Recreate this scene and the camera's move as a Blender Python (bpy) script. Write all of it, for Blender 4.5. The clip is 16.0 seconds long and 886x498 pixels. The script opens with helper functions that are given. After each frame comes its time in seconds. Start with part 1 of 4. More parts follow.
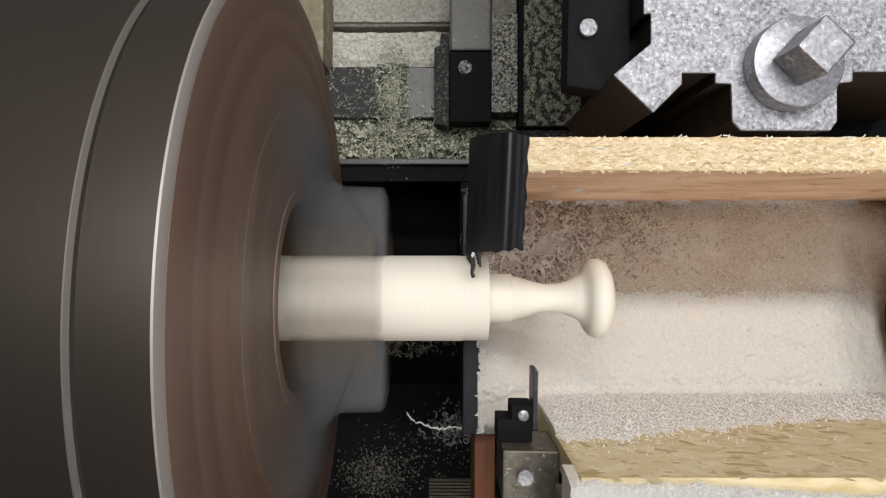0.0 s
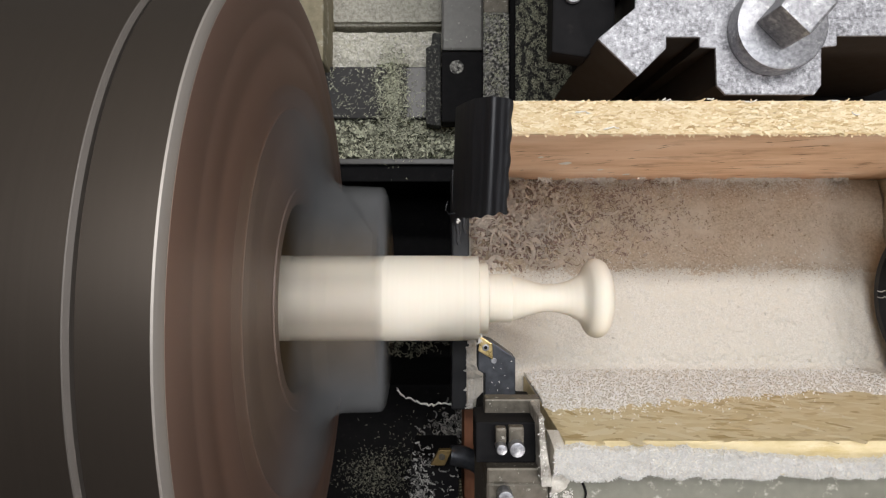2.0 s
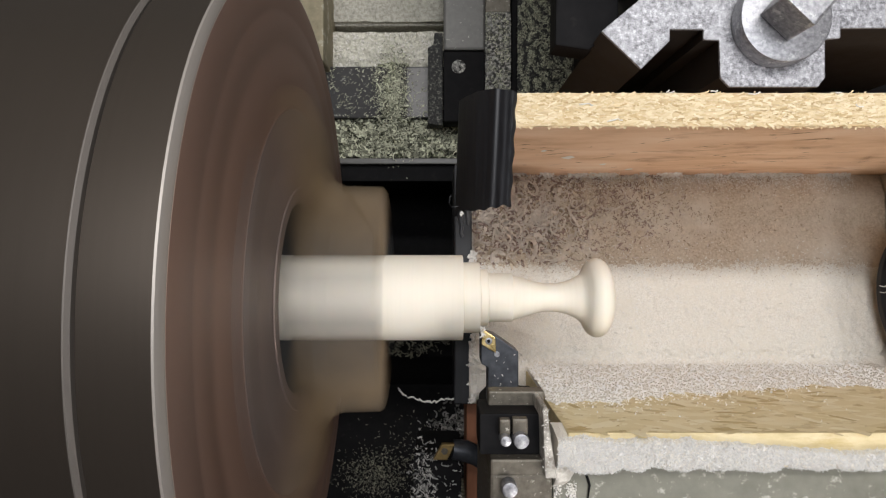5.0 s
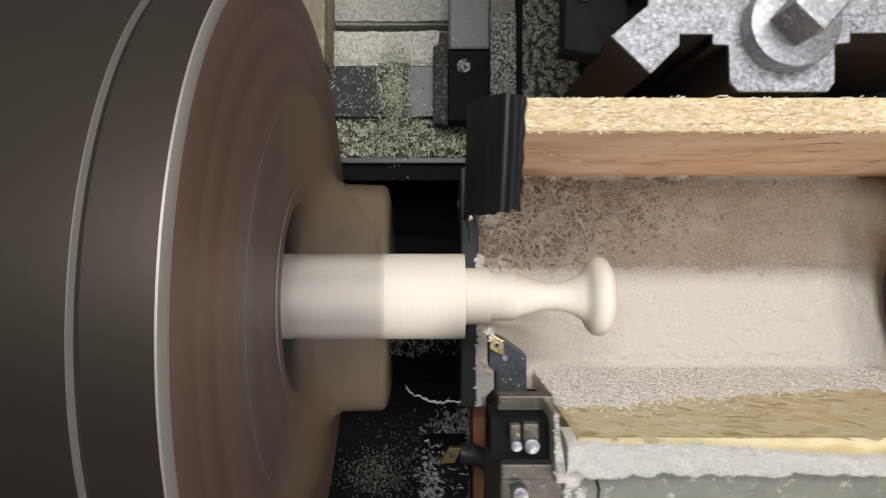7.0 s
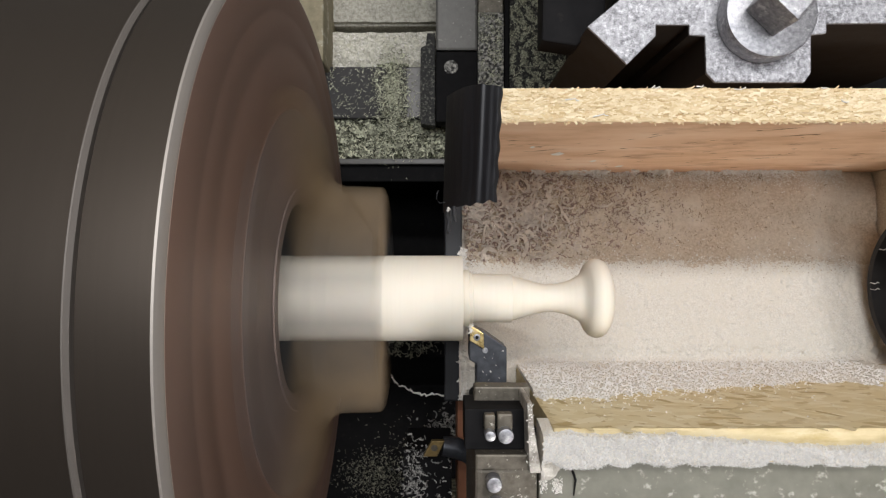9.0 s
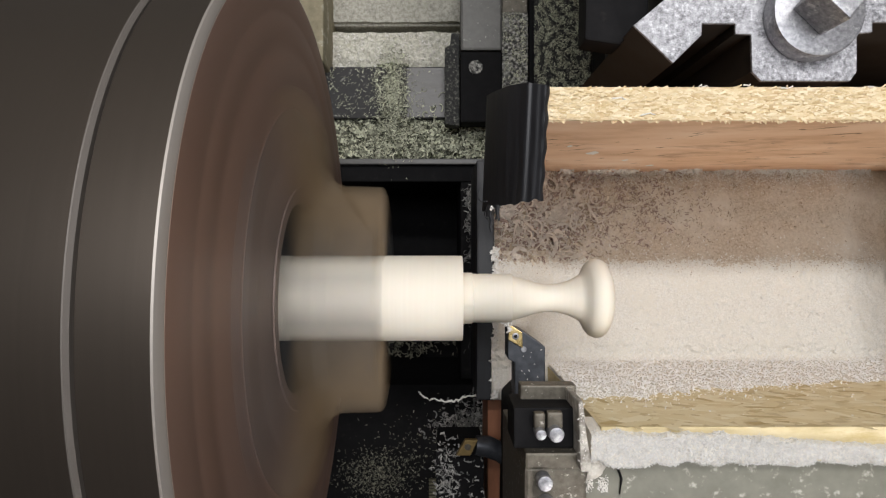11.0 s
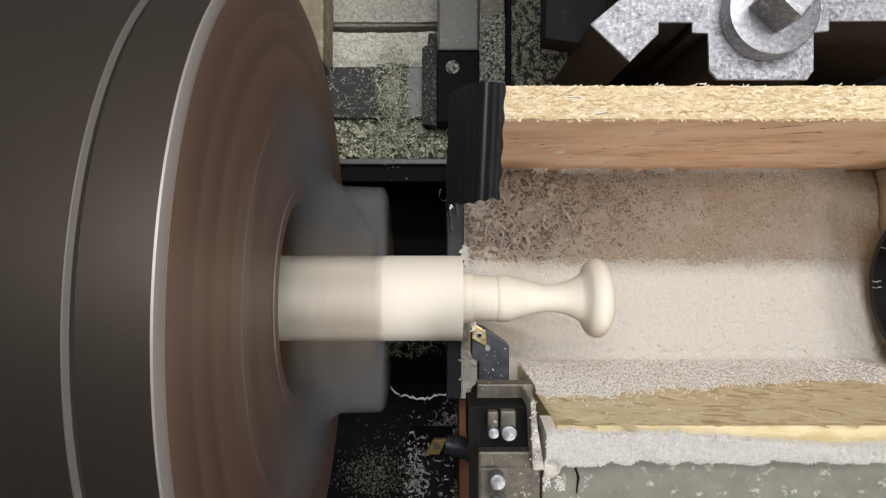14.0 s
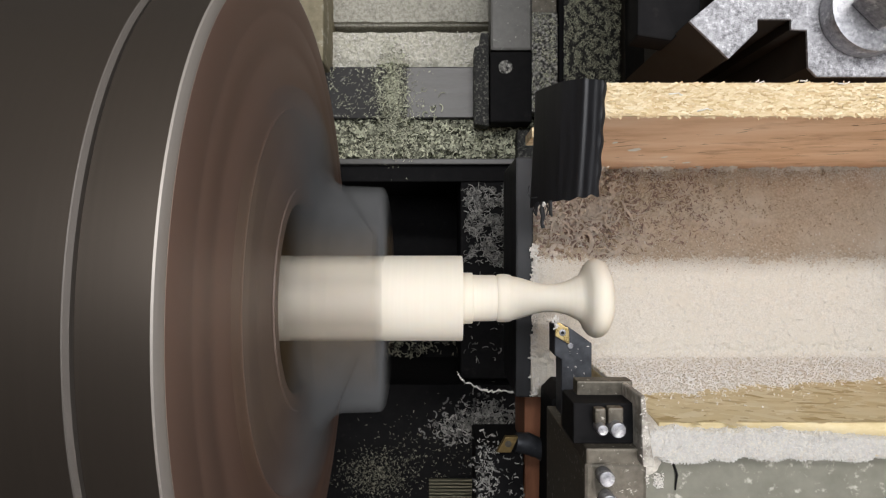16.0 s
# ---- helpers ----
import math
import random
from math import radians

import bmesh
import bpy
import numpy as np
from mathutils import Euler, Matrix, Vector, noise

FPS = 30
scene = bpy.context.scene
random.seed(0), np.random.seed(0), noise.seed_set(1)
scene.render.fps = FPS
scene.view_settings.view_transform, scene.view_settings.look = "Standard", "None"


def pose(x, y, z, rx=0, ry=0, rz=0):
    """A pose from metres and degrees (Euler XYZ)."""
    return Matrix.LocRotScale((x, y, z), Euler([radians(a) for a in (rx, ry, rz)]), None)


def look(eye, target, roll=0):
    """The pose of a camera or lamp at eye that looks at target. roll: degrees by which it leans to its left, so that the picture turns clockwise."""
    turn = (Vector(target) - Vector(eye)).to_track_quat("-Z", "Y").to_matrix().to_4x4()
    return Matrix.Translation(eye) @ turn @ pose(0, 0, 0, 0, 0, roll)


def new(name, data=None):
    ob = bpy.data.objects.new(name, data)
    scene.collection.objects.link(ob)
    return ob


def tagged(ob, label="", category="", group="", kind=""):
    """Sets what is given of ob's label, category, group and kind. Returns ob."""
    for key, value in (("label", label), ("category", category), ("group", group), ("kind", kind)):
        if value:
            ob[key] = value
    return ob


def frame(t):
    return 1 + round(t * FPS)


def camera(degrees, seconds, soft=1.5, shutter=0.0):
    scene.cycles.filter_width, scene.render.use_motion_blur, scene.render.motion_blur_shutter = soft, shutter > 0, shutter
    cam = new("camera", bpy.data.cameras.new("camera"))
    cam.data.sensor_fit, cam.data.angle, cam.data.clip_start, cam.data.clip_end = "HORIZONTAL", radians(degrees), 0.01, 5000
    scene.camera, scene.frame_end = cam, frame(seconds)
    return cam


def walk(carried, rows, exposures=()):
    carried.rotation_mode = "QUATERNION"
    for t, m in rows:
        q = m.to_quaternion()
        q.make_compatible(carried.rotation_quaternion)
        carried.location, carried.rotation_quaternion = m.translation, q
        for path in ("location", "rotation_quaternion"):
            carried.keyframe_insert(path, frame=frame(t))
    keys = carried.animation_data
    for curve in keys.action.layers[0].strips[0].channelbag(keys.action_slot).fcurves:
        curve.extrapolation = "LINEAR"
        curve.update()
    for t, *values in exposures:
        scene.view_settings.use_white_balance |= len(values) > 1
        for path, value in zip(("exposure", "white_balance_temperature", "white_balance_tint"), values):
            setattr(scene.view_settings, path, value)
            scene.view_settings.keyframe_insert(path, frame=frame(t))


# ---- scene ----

# The camera hangs 320 mm above the spindle axis and looks straight down.
# Lengths below are in millimetres: x along the spindle, y towards the rear of the lathe, z up from the spindle's height.
MM = 0.001
AXIS_Y = -25.4
cam = camera(71.3, 16.0, soft=1.2, shutter=0.8)
SWAY = [(0, 0, 0), (4.2, 0, 0), (5.4, -0.4, -0.5), (6.3, -0.8, -0.9), (6.7, -1.0, -0.95), (7.0, -1.1, -0.95), (7.5, -0.4, -0.9),
        (8.0, 0.2, -0.9), (8.5, 0.2, -0.4), (8.9, 0, 0), (16.0, 0, 0)]
walk(cam, [(t, pose(x * MM, y * MM, 0.32)) for t, x, y in SWAY])

# ---- light ----
world = bpy.data.worlds.new("workshop_air")
scene.world = world
world.use_nodes = True
world.node_tree.nodes["Background"].inputs[0].default_value = (0.9, 0.95, 1.0, 1)
world.node_tree.nodes["Background"].inputs[1].default_value = 0.12


def area_lamp(name, eye, target, sx, sy, power, color):
    data = bpy.data.lights.new(name, "AREA")
    data.shape, data.size, data.size_y, data.energy, data.color = "RECTANGLE", sx, sy, power, color
    ob = new(name, data)
    ob.matrix_world = look(eye, target)
    return ob


area_lamp("led_bar_light", (0.22, 0.59, 1.30), (0.16, 0.0, -0.05), 1.2, 0.06, 11.6, (1.0, 0.98, 0.985))
# broad overhead fill, added without a visible source
area_lamp("overhead_fill", (0.12, 0.20, 1.36), (0.08, 0.0, 0.0), 1.2, 0.3, 8.8, (0.93, 0.95, 1.0))
# unseen fill added to brighten the tray's board faces
front_fill = area_lamp("front_fill", (0.34, -0.60, 0.78), (0.20, 0.03, -0.03), 0.3, 0.2, 0.50, (1.0, 0.94, 0.93))
front_fill.data.spread = radians(56)   # beam narrowed to keep the fill off the chuck


# ---- materials ----
def ramp(nodes, links, source, stops):
    r = nodes.new("ShaderNodeValToRGB")
    while len(r.color_ramp.elements) < len(stops):
        r.color_ramp.elements.new(0.5)
    for e, (p, c) in zip(r.color_ramp.elements, stops):
        e.position, e.color = p, (*c, 1)
    links.new(source, r.inputs[0])
    return r


def material(name, stops, grain=400, rough=0.6, metal=0.0, bump=0.3, depth=0.3, stain=None, stain_scale=40, stain_at=(0.5, 0.65),
             stretch=(1, 1, 1), kind="noise", rough_var=0.15, detail=6, subsurface=0.0, spec=0.5):
    """stops: colours along the fine grain; stain: a second colour laid over in larger patches."""
    m = bpy.data.materials.new(name)
    m.use_nodes = True
    nodes, links = m.node_tree.nodes, m.node_tree.links
    b = nodes["Principled BSDF"]
    coord = nodes.new("ShaderNodeTexCoord")
    mapping = nodes.new("ShaderNodeMapping")
    mapping.inputs["Scale"].default_value = stretch
    links.new(coord.outputs["Object"], mapping.inputs[0])
    if kind == "voronoi":
        n = nodes.new("ShaderNodeTexVoronoi")
        n.inputs["Scale"].default_value = grain
        fine = n.outputs["Color"]
    else:
        n = nodes.new("ShaderNodeTexNoise")
        n.inputs["Scale"].default_value, n.inputs["Detail"].default_value, n.inputs["Roughness"].default_value = grain, detail, 0.62
        fine = n.outputs["Fac"]
    links.new(mapping.outputs[0], n.inputs["Vector"])
    color = ramp(nodes, links, fine, stops).outputs[0]
    if stain:
        s = nodes.new("ShaderNodeTexNoise")
        s.inputs["Scale"].default_value, s.inputs["Detail"].default_value, s.inputs["Roughness"].default_value = stain_scale, 8, 0.68
        links.new(mapping.outputs[0], s.inputs["Vector"])
        f = ramp(nodes, links, s.outputs["Fac"], [(stain_at[0], (0, 0, 0)), (stain_at[1], (1, 1, 1))])
        mix = nodes.new("ShaderNodeMix")
        mix.data_type = "RGBA"
        links.new(f.outputs[0], mix.inputs[0])
        links.new(color, mix.inputs[6])
        mix.inputs[7].default_value = (*stain, 1)
        color = mix.outputs[2]
    links.new(color, b.inputs["Base Color"])
    b.inputs["Metallic"].default_value = metal
    b.inputs["Specular IOR Level"].default_value = spec
    if subsurface:
        b.inputs["Subsurface Weight"].default_value = subsurface
        b.inputs["Subsurface Radius"].default_value = (0.004, 0.003, 0.002)
    mr = nodes.new("ShaderNodeMapRange")
    mr.inputs["To Min"].default_value, mr.inputs["To Max"].default_value = max(0.05, rough - rough_var), min(1, rough + rough_var)
    links.new(n.outputs["Distance"] if kind == "voronoi" else fine, mr.inputs[0])
    links.new(mr.outputs[0], b.inputs["Roughness"])
    if bump:
        k = nodes.new("ShaderNodeBump")
        k.inputs["Strength"].default_value, k.inputs["Distance"].default_value = bump, depth * MM
        links.new(n.outputs["Distance"] if kind == "voronoi" else fine, k.inputs["Height"])
        links.new(k.outputs[0], b.inputs["Normal"])
    return m


CHUCK_BODY = material("dull_chuck_iron", [(0.3, (0.076, 0.062, 0.050)), (0.7, (0.106, 0.087, 0.070))], 90, 0.40, 0.8, 0.1, 0.1, stretch=(8, 1, 1))
CHUCK_FACE = material("rust_tinted_iron", [(0.3, (0.18, 0.108, 0.079)), (0.7, (0.27, 0.168, 0.125))], 60, 0.5, 0.35, 0.1, 0.1, (0.24, 0.185, 0.165), 18, (0.5, 0.7))
GREY_FACE = material("grey_brown_iron", [(0.3, (0.17, 0.122, 0.104)), (0.7, (0.25, 0.19, 0.165))], 60, 0.5, 0.4, 0.1, 0.1, (0.21, 0.145, 0.108), 18, (0.5, 0.7))
BRIGHT_STEEL = material("bright_turned_steel", [(0.3, (0.36, 0.325, 0.29)), (0.7, (0.47, 0.43, 0.385))], 120, 0.5, 0.6, 0.1, 0.05)
BAND_STEEL = material("worn_band_steel", [(0.3, (0.20, 0.178, 0.158)), (0.7, (0.28, 0.252, 0.225))], 120, 0.5, 0.65, 0.1, 0.05)
JAW_STEEL = material("grey_jaw_steel", [(0.3, (0.046, 0.048, 0.049)), (0.7, (0.075, 0.078, 0.08))], 100, 0.55, 0.15, 0.1, 0.05)
TAN_JAW = material("tan_jaw_steel", [(0.3, (0.095, 0.064, 0.032)), (0.7, (0.145, 0.10, 0.052))], 100, 0.55, 0.15, 0.1, 0.05)
STOCK = material("ivory_resin", [(0.3, (0.80, 0.745, 0.63)), (0.7, (0.84, 0.785, 0.67))], 60, 0.62, 0.0, 0.03, 0.03, stretch=(12, 1, 1), subsurface=0.15)
DUST = material("ivory_dust", [(0.25, (0.63, 0.59, 0.51)), (0.6, (0.83, 0.795, 0.72)), (0.8, (0.88, 0.855, 0.785))], 900, 0.95, 0, 0.9, 0.9, (0.77, 0.725, 0.63), 55, (0.45, 0.7))
SHAVING = material("ivory_shaving", [(0.3, (0.72, 0.685, 0.625)), (0.7, (0.85, 0.83, 0.785))], 500, 0.7, 0, 0.2, 0.2)
WHITE_CRUMB = material("white_resin_crumb", [(0.3, (0.74, 0.715, 0.68)), (0.7, (0.85, 0.83, 0.80))], 500, 0.7, 0, 0.2, 0.2)
GREY_FLUFF = material("grey_white_fluff", [(0.3, (0.56, 0.545, 0.51)), (0.7, (0.76, 0.75, 0.72))], 500, 0.8, 0, 0.2, 0.2)
TAN_SHAVING = material("tan_shaving", [(0.3, (0.40, 0.30, 0.22)), (0.7, (0.62, 0.51, 0.41))], 500, 0.8, 0, 0.2, 0.2)
PINK_SHAVING = material("pinkish_cream_shaving", [(0.3, (0.55, 0.46, 0.40)), (0.7, (0.74, 0.66, 0.59))], 300, 0.8, 0, 0.2, 0.2)
LONG_CURL = material("matted_ivory_shaving", [(0.3, (0.56, 0.48, 0.40)), (0.7, (0.76, 0.68, 0.59))], 200, 0.8, 0, 0.2, 0.2)
# purplish brown put in for the shade between the curls
GAP_SHADE_SHAVING = material("gap_shade_shaving", [(0.3, (0.24, 0.165, 0.13)), (0.7, (0.46, 0.345, 0.295))], 500, 0.8, 0, 0.2, 0.2)
# tan tint carries the rear board's shade in its colour
SHADE_TINTED_DUST = material("shade_tinted_dust", [(0.3, (0.46, 0.37, 0.265)), (0.55, (0.63, 0.535, 0.42)), (0.75, (0.76, 0.675, 0.56))], 700, 0.95, 0, 0.9, 0.9, (0.73, 0.655, 0.55), 30, (0.44, 0.66))
PALE_CHIP = material("pale_grey_chip", [(0.3, (0.44, 0.43, 0.36)), (0.7, (0.78, 0.76, 0.66))], 300, 0.8, 0, 0.2, 0.2)
OLIVE_CHIP = material("olive_grey_chip", [(0.3, (0.10, 0.10, 0.06)), (0.7, (0.36, 0.34, 0.22))], 300, 0.6, 0, 0.2, 0.2)
GREY_CHIP = material("grimy_chip", [(0.3, (0.20, 0.19, 0.16)), (0.7, (0.52, 0.50, 0.43))], 300, 0.8, 0, 0.2, 0.2)
CHIPBOARD_EDGE = material("raw_chipboard", [(0.30, (0.42, 0.27, 0.12)), (0.42, (0.66, 0.49, 0.27)), (0.55, (0.80, 0.66, 0.43)), (0.68, (0.88, 0.79, 0.60))], 330, 0.9, 0, 1.0, 1.4, (0.60, 0.42, 0.21), 150, (0.50, 0.68), stretch=(0.16, 1, 1))
BOARD_FACE = material("brown_board_face", [(0.3, (0.64, 0.38, 0.215)), (0.5, (0.80, 0.53, 0.34)), (0.62, (0.85, 0.60, 0.42)), (0.75, (0.88, 0.67, 0.50))], 70, 0.7, 0, 0.2, 0.2, (0.46, 0.255, 0.145), 62, (0.56, 0.70), stretch=(0.22, 1, 0.55))
SPLINTER = material("pale_splinter", [(0.3, (0.62, 0.44, 0.22)), (0.7, (0.88, 0.76, 0.54))], 300, 0.8, 0, 0.2, 0.2)
FLECK = material("dark_wood_fleck", [(0.3, (0.12, 0.06, 0.03)), (0.7, (0.34, 0.19, 0.10))], 300, 0.8, 0, 0.2, 0.2)
OSB = material("strand_board", [(0.2, (0.46, 0.36, 0.17)), (0.5, (0.66, 0.55, 0.32)), (0.8, (0.78, 0.69, 0.47))], 150, 0.8, 0, 0.4, 0.4, (0.50, 0.38, 0.16), 60, (0.58, 0.7), stretch=(0.35, 1, 1))
RUBBER = material("black_rubber_tape", [(0.3, (0.007, 0.0075, 0.009)), (0.7, (0.017, 0.018, 0.021))], 130, 0.5, 0, 0.45, 0.45, stretch=(3, 0.2, 1), spec=0.5)
BLACK_PAINT = material("black_oily_iron", [(0.3, (0.005, 0.005, 0.0055)), (0.7, (0.012, 0.0115, 0.012))], 140, 0.75, 0.0, 0.3, 0.3, (0.022, 0.020, 0.019), 90, (0.6, 0.72), spec=0.12)
BAR_STEEL = material("dull_bar_steel", [(0.3, (0.075, 0.073, 0.067)), (0.7, (0.135, 0.132, 0.122))], 160, 0.5, 0.4, 0.2, 0.1, (0.48, 0.47, 0.42), 330, (0.63, 0.68))
SPECKLED = material("speckled_dusty_iron", [(0.42, (0.022, 0.022, 0.02)), (0.51, (0.16, 0.157, 0.145)), (0.62, (0.60, 0.585, 0.53))], 420, 0.85, 0, 0.8, 0.7, (0.30, 0.30, 0.27), 90, (0.5, 0.7))
WAY_STEEL = material("grimy_way_steel", [(0.3, (0.014, 0.013, 0.013)), (0.7, (0.034, 0.032, 0.031))], 180, 0.65, 0.1, 0.2, 0.2, (0.34, 0.34, 0.29), 260, (0.62, 0.68))
WIPED_STEEL = material("wiped_way_steel", [(0.3, (0.06, 0.058, 0.055)), (0.7, (0.115, 0.112, 0.105))], 120, 0.45, 0.4, 0.2, 0.1, (0.10, 0.10, 0.09), 140, (0.62, 0.68), stretch=(0.3, 2, 1))
GRIME = material("green_grey_grime", [(0.42, (0.012, 0.012, 0.009)), (0.52, (0.17, 0.18, 0.11)), (0.64, (0.62, 0.64, 0.45))], 300, 0.9, 0, 0.9, 0.9, (0.09, 0.09, 0.07), 130, (0.5, 0.6))
PALE_DUST = material("settled_pale_dust", [(0.32, (0.40, 0.385, 0.31)), (0.6, (0.70, 0.68, 0.585))], 420, 0.95, 0, 1.0, 1.3, (0.55, 0.55, 0.44), 60, (0.55, 0.75))
GREY_DUST = material("settled_grey_dust", [(0.32, (0.24, 0.23, 0.19)), (0.6, (0.46, 0.445, 0.38))], 380, 0.95, 0, 0.9, 0.9, (0.38, 0.38, 0.30), 45, (0.55, 0.75))
OLIVE_PAINT = material("dusty_olive_paint", [(0.3, (0.17, 0.145, 0.085)), (0.7, (0.30, 0.26, 0.17))], 120, 0.7, 0, 0.3, 0.3, (0.52, 0.49, 0.39), 70, (0.56, 0.66))
DARK_CHIP_IRON = material("chip_flecked_iron", [(0.48, (0.012, 0.012, 0.011)), (0.58, (0.07, 0.07, 0.06)), (0.70, (0.30, 0.29, 0.25))], 520, 0.75, 0.1, 0.6, 0.5, (0.03, 0.03, 0.028), 110, (0.55, 0.62))
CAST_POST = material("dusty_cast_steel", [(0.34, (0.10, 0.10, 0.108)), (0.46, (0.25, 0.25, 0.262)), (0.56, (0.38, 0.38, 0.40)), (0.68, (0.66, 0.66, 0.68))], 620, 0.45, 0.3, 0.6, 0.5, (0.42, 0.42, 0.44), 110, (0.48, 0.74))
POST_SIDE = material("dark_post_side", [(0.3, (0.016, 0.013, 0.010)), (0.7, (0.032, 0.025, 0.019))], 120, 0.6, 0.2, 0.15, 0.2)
CHROME = material("chromed_steel", [(0.35, (0.20, 0.20, 0.215)), (0.65, (0.40, 0.40, 0.41))], 500, 0.38, 0.6, 0.25, 0.2, (0.62, 0.62, 0.62), 200, (0.56, 0.66))
TOOL_STEEL = material("blued_tool_steel", [(0.3, (0.035, 0.038, 0.045)), (0.7, (0.075, 0.08, 0.09))], 200, 0.42, 0.5, 0.2, 0.15, (0.30, 0.30, 0.30), 420, (0.68, 0.74))
GOLD = material("gold_coated_carbide", [(0.3, (0.52, 0.38, 0.15)), (0.7, (0.72, 0.56, 0.27))], 300, 0.3, 0.85, 0.1, 0.05)
DULL_GOLD = material("dull_gold_carbide", [(0.3, (0.16, 0.11, 0.04)), (0.7, (0.30, 0.21, 0.085))], 300, 0.5, 0.6, 0.1, 0.05)
HOLDER = material("worn_holder_steel", [(0.3, (0.075, 0.066, 0.050)), (0.7, (0.16, 0.142, 0.112))], 260, 0.5, 0.5, 0.3, 0.2, (0.60, 0.57, 0.50), 330, (0.60, 0.68))
RIB = material("olive_rib_metal", [(0.3, (0.09, 0.085, 0.05)), (0.7, (0.16, 0.15, 0.10))], 200, 0.5, 0.4, 0.2, 0.1, stretch=(0.2, 1, 1))
BROWN_WOOD = material("reddish_brown_wood", [(0.3, (0.20, 0.075, 0.035)), (0.7, (0.36, 0.15, 0.075))], 120, 0.6, 0, 0.3, 0.3, stretch=(1, 0.2, 1))
CHEEK = material("dust_caked_steel", [(0.3, (0.22, 0.20, 0.17)), (0.7, (0.40, 0.37, 0.32))], 160, 0.8, 0.1, 0.4, 0.3, (0.66, 0.63, 0.56), 90, (0.48, 0.62))
GREY_PLATE = material("grey_green_plate", [(0.3, (0.15, 0.148, 0.115)), (0.7, (0.22, 0.217, 0.175))], 90, 0.6, 0.1, 0.2, 0.2, (0.48, 0.465, 0.40), 150, (0.58, 0.68))
HOSE = material("black_hose", [(0.3, (0.010, 0.009, 0.009)), (0.7, (0.022, 0.02, 0.019))], 120, 0.5, 0, 0.3, 0.4)
WALL_PAINT = material("workshop_wall_paint", [(0.3, (0.27, 0.265, 0.245)), (0.7, (0.33, 0.325, 0.305))], 6, 0.9, 0, 0.1, 1)
REFLECTOR_WALL = material("white_reflector_paint", [(0.3, (0.74, 0.72, 0.68)), (0.7, (0.80, 0.78, 0.74))], 6, 0.9, 0, 0.1, 1)
CONCRETE = material("workshop_concrete", [(0.3, (0.16, 0.155, 0.15)), (0.7, (0.24, 0.235, 0.225))], 9, 0.9, 0, 0.2, 2)


STRAND = material("wood_strand", [(0.3, (0.46, 0.32, 0.12)), (0.7, (0.68, 0.53, 0.27))], 200, 0.75, 0, 0.2, 0.2)
_n, _l = STRAND.node_tree.nodes, STRAND.node_tree.links
_geo = _n.new("ShaderNodeNewGeometry")
_l.new(ramp(_n, _l, _geo.outputs["Random Per Island"], [(0.0, (0.52, 0.40, 0.19)), (0.12, (0.74, 0.63, 0.37)), (0.7, (0.80, 0.70, 0.45)), (1.0, (0.86, 0.78, 0.55))]).outputs[0], _n["Principled BSDF"].inputs["Base Color"])

EDGE_FLAKE = material("torn_wood_flake", [(0.3, (0.6, 0.44, 0.22)), (0.7, (0.8, 0.66, 0.42))], 200, 0.85, 0, 0.3, 0.3)
_n, _l = EDGE_FLAKE.node_tree.nodes, EDGE_FLAKE.node_tree.links
_geo = _n.new("ShaderNodeNewGeometry")
_l.new(ramp(_n, _l, _geo.outputs["Random Per Island"], [(0.0, (0.52, 0.37, 0.18)), (0.15, (0.68, 0.53, 0.30)), (0.7, (0.78, 0.65, 0.42)), (1.0, (0.86, 0.75, 0.54))]).outputs[0], _n["Principled BSDF"].inputs["Base Color"])


for chip, low, high in ((PALE_CHIP, (0.06, 0.06, 0.04), (0.74, 0.75, 0.56)), (OLIVE_CHIP, (0.012, 0.012, 0.010), (0.30, 0.29, 0.215)), (GREY_CHIP, (0.05, 0.05, 0.048), (0.42, 0.41, 0.38)), (TAN_SHAVING, (0.33, 0.25, 0.17), (0.78, 0.68, 0.54))):
    _n, _l = chip.node_tree.nodes, chip.node_tree.links
    _geo = _n.new("ShaderNodeNewGeometry")
    _l.new(ramp(_n, _l, _geo.outputs["Random Per Island"], [(0.0, low), (1.0, high)]).outputs[0], _n["Principled BSDF"].inputs["Base Color"])


# ---- building helpers ----
def thing(name, at, label, category, group="", kind=""):
    """An Empty at a thing's base, in millimetres."""
    ob = new(name)
    ob.empty_display_size = 0.01
    ob.location = [c * MM for c in at]
    ob["base"] = list(at)
    return tagged(ob, label, category, group, kind)


def root_of(ob):
    while ob.parent:
        ob = ob.parent
    return ob


def part(name, bm, mat, parent=None, label="", smooth=False):
    """One mesh object; its vertices come in millimetres in the place's own axes."""
    me = bpy.data.meshes.new(name)
    if isinstance(bm, bmesh.types.BMesh):
        bmesh.ops.recalc_face_normals(bm, faces=bm.faces)
        bm.to_mesh(me)
        bm.free()
    else:
        me.from_pydata(bm[0], [], bm[1])
    base = Vector(root_of(parent)["base"]) if parent else Vector((0, 0, 0))
    me.transform(Matrix.Scale(MM, 4) @ Matrix.Translation(-base))
    me.materials.append(mat)
    if smooth:
        me.shade_smooth()
        me.set_sharp_from_angle(angle=radians(38))
    ob = new(name, me)
    ob.parent = parent
    if label:
        ob["label"] = label
    return ob


def solo(name, bm, mat, label, category="", kind="", at=(0, 0, 0), smooth=False, group=""):
    """A thing that is one mesh."""
    ob = part(name, bm, mat, None, "", smooth)
    ob.data.transform(Matrix.Translation([-c * MM for c in at]))
    ob.location = [c * MM for c in at]
    ob["base"] = list(at)
    return tagged(ob, label, category, group, kind)


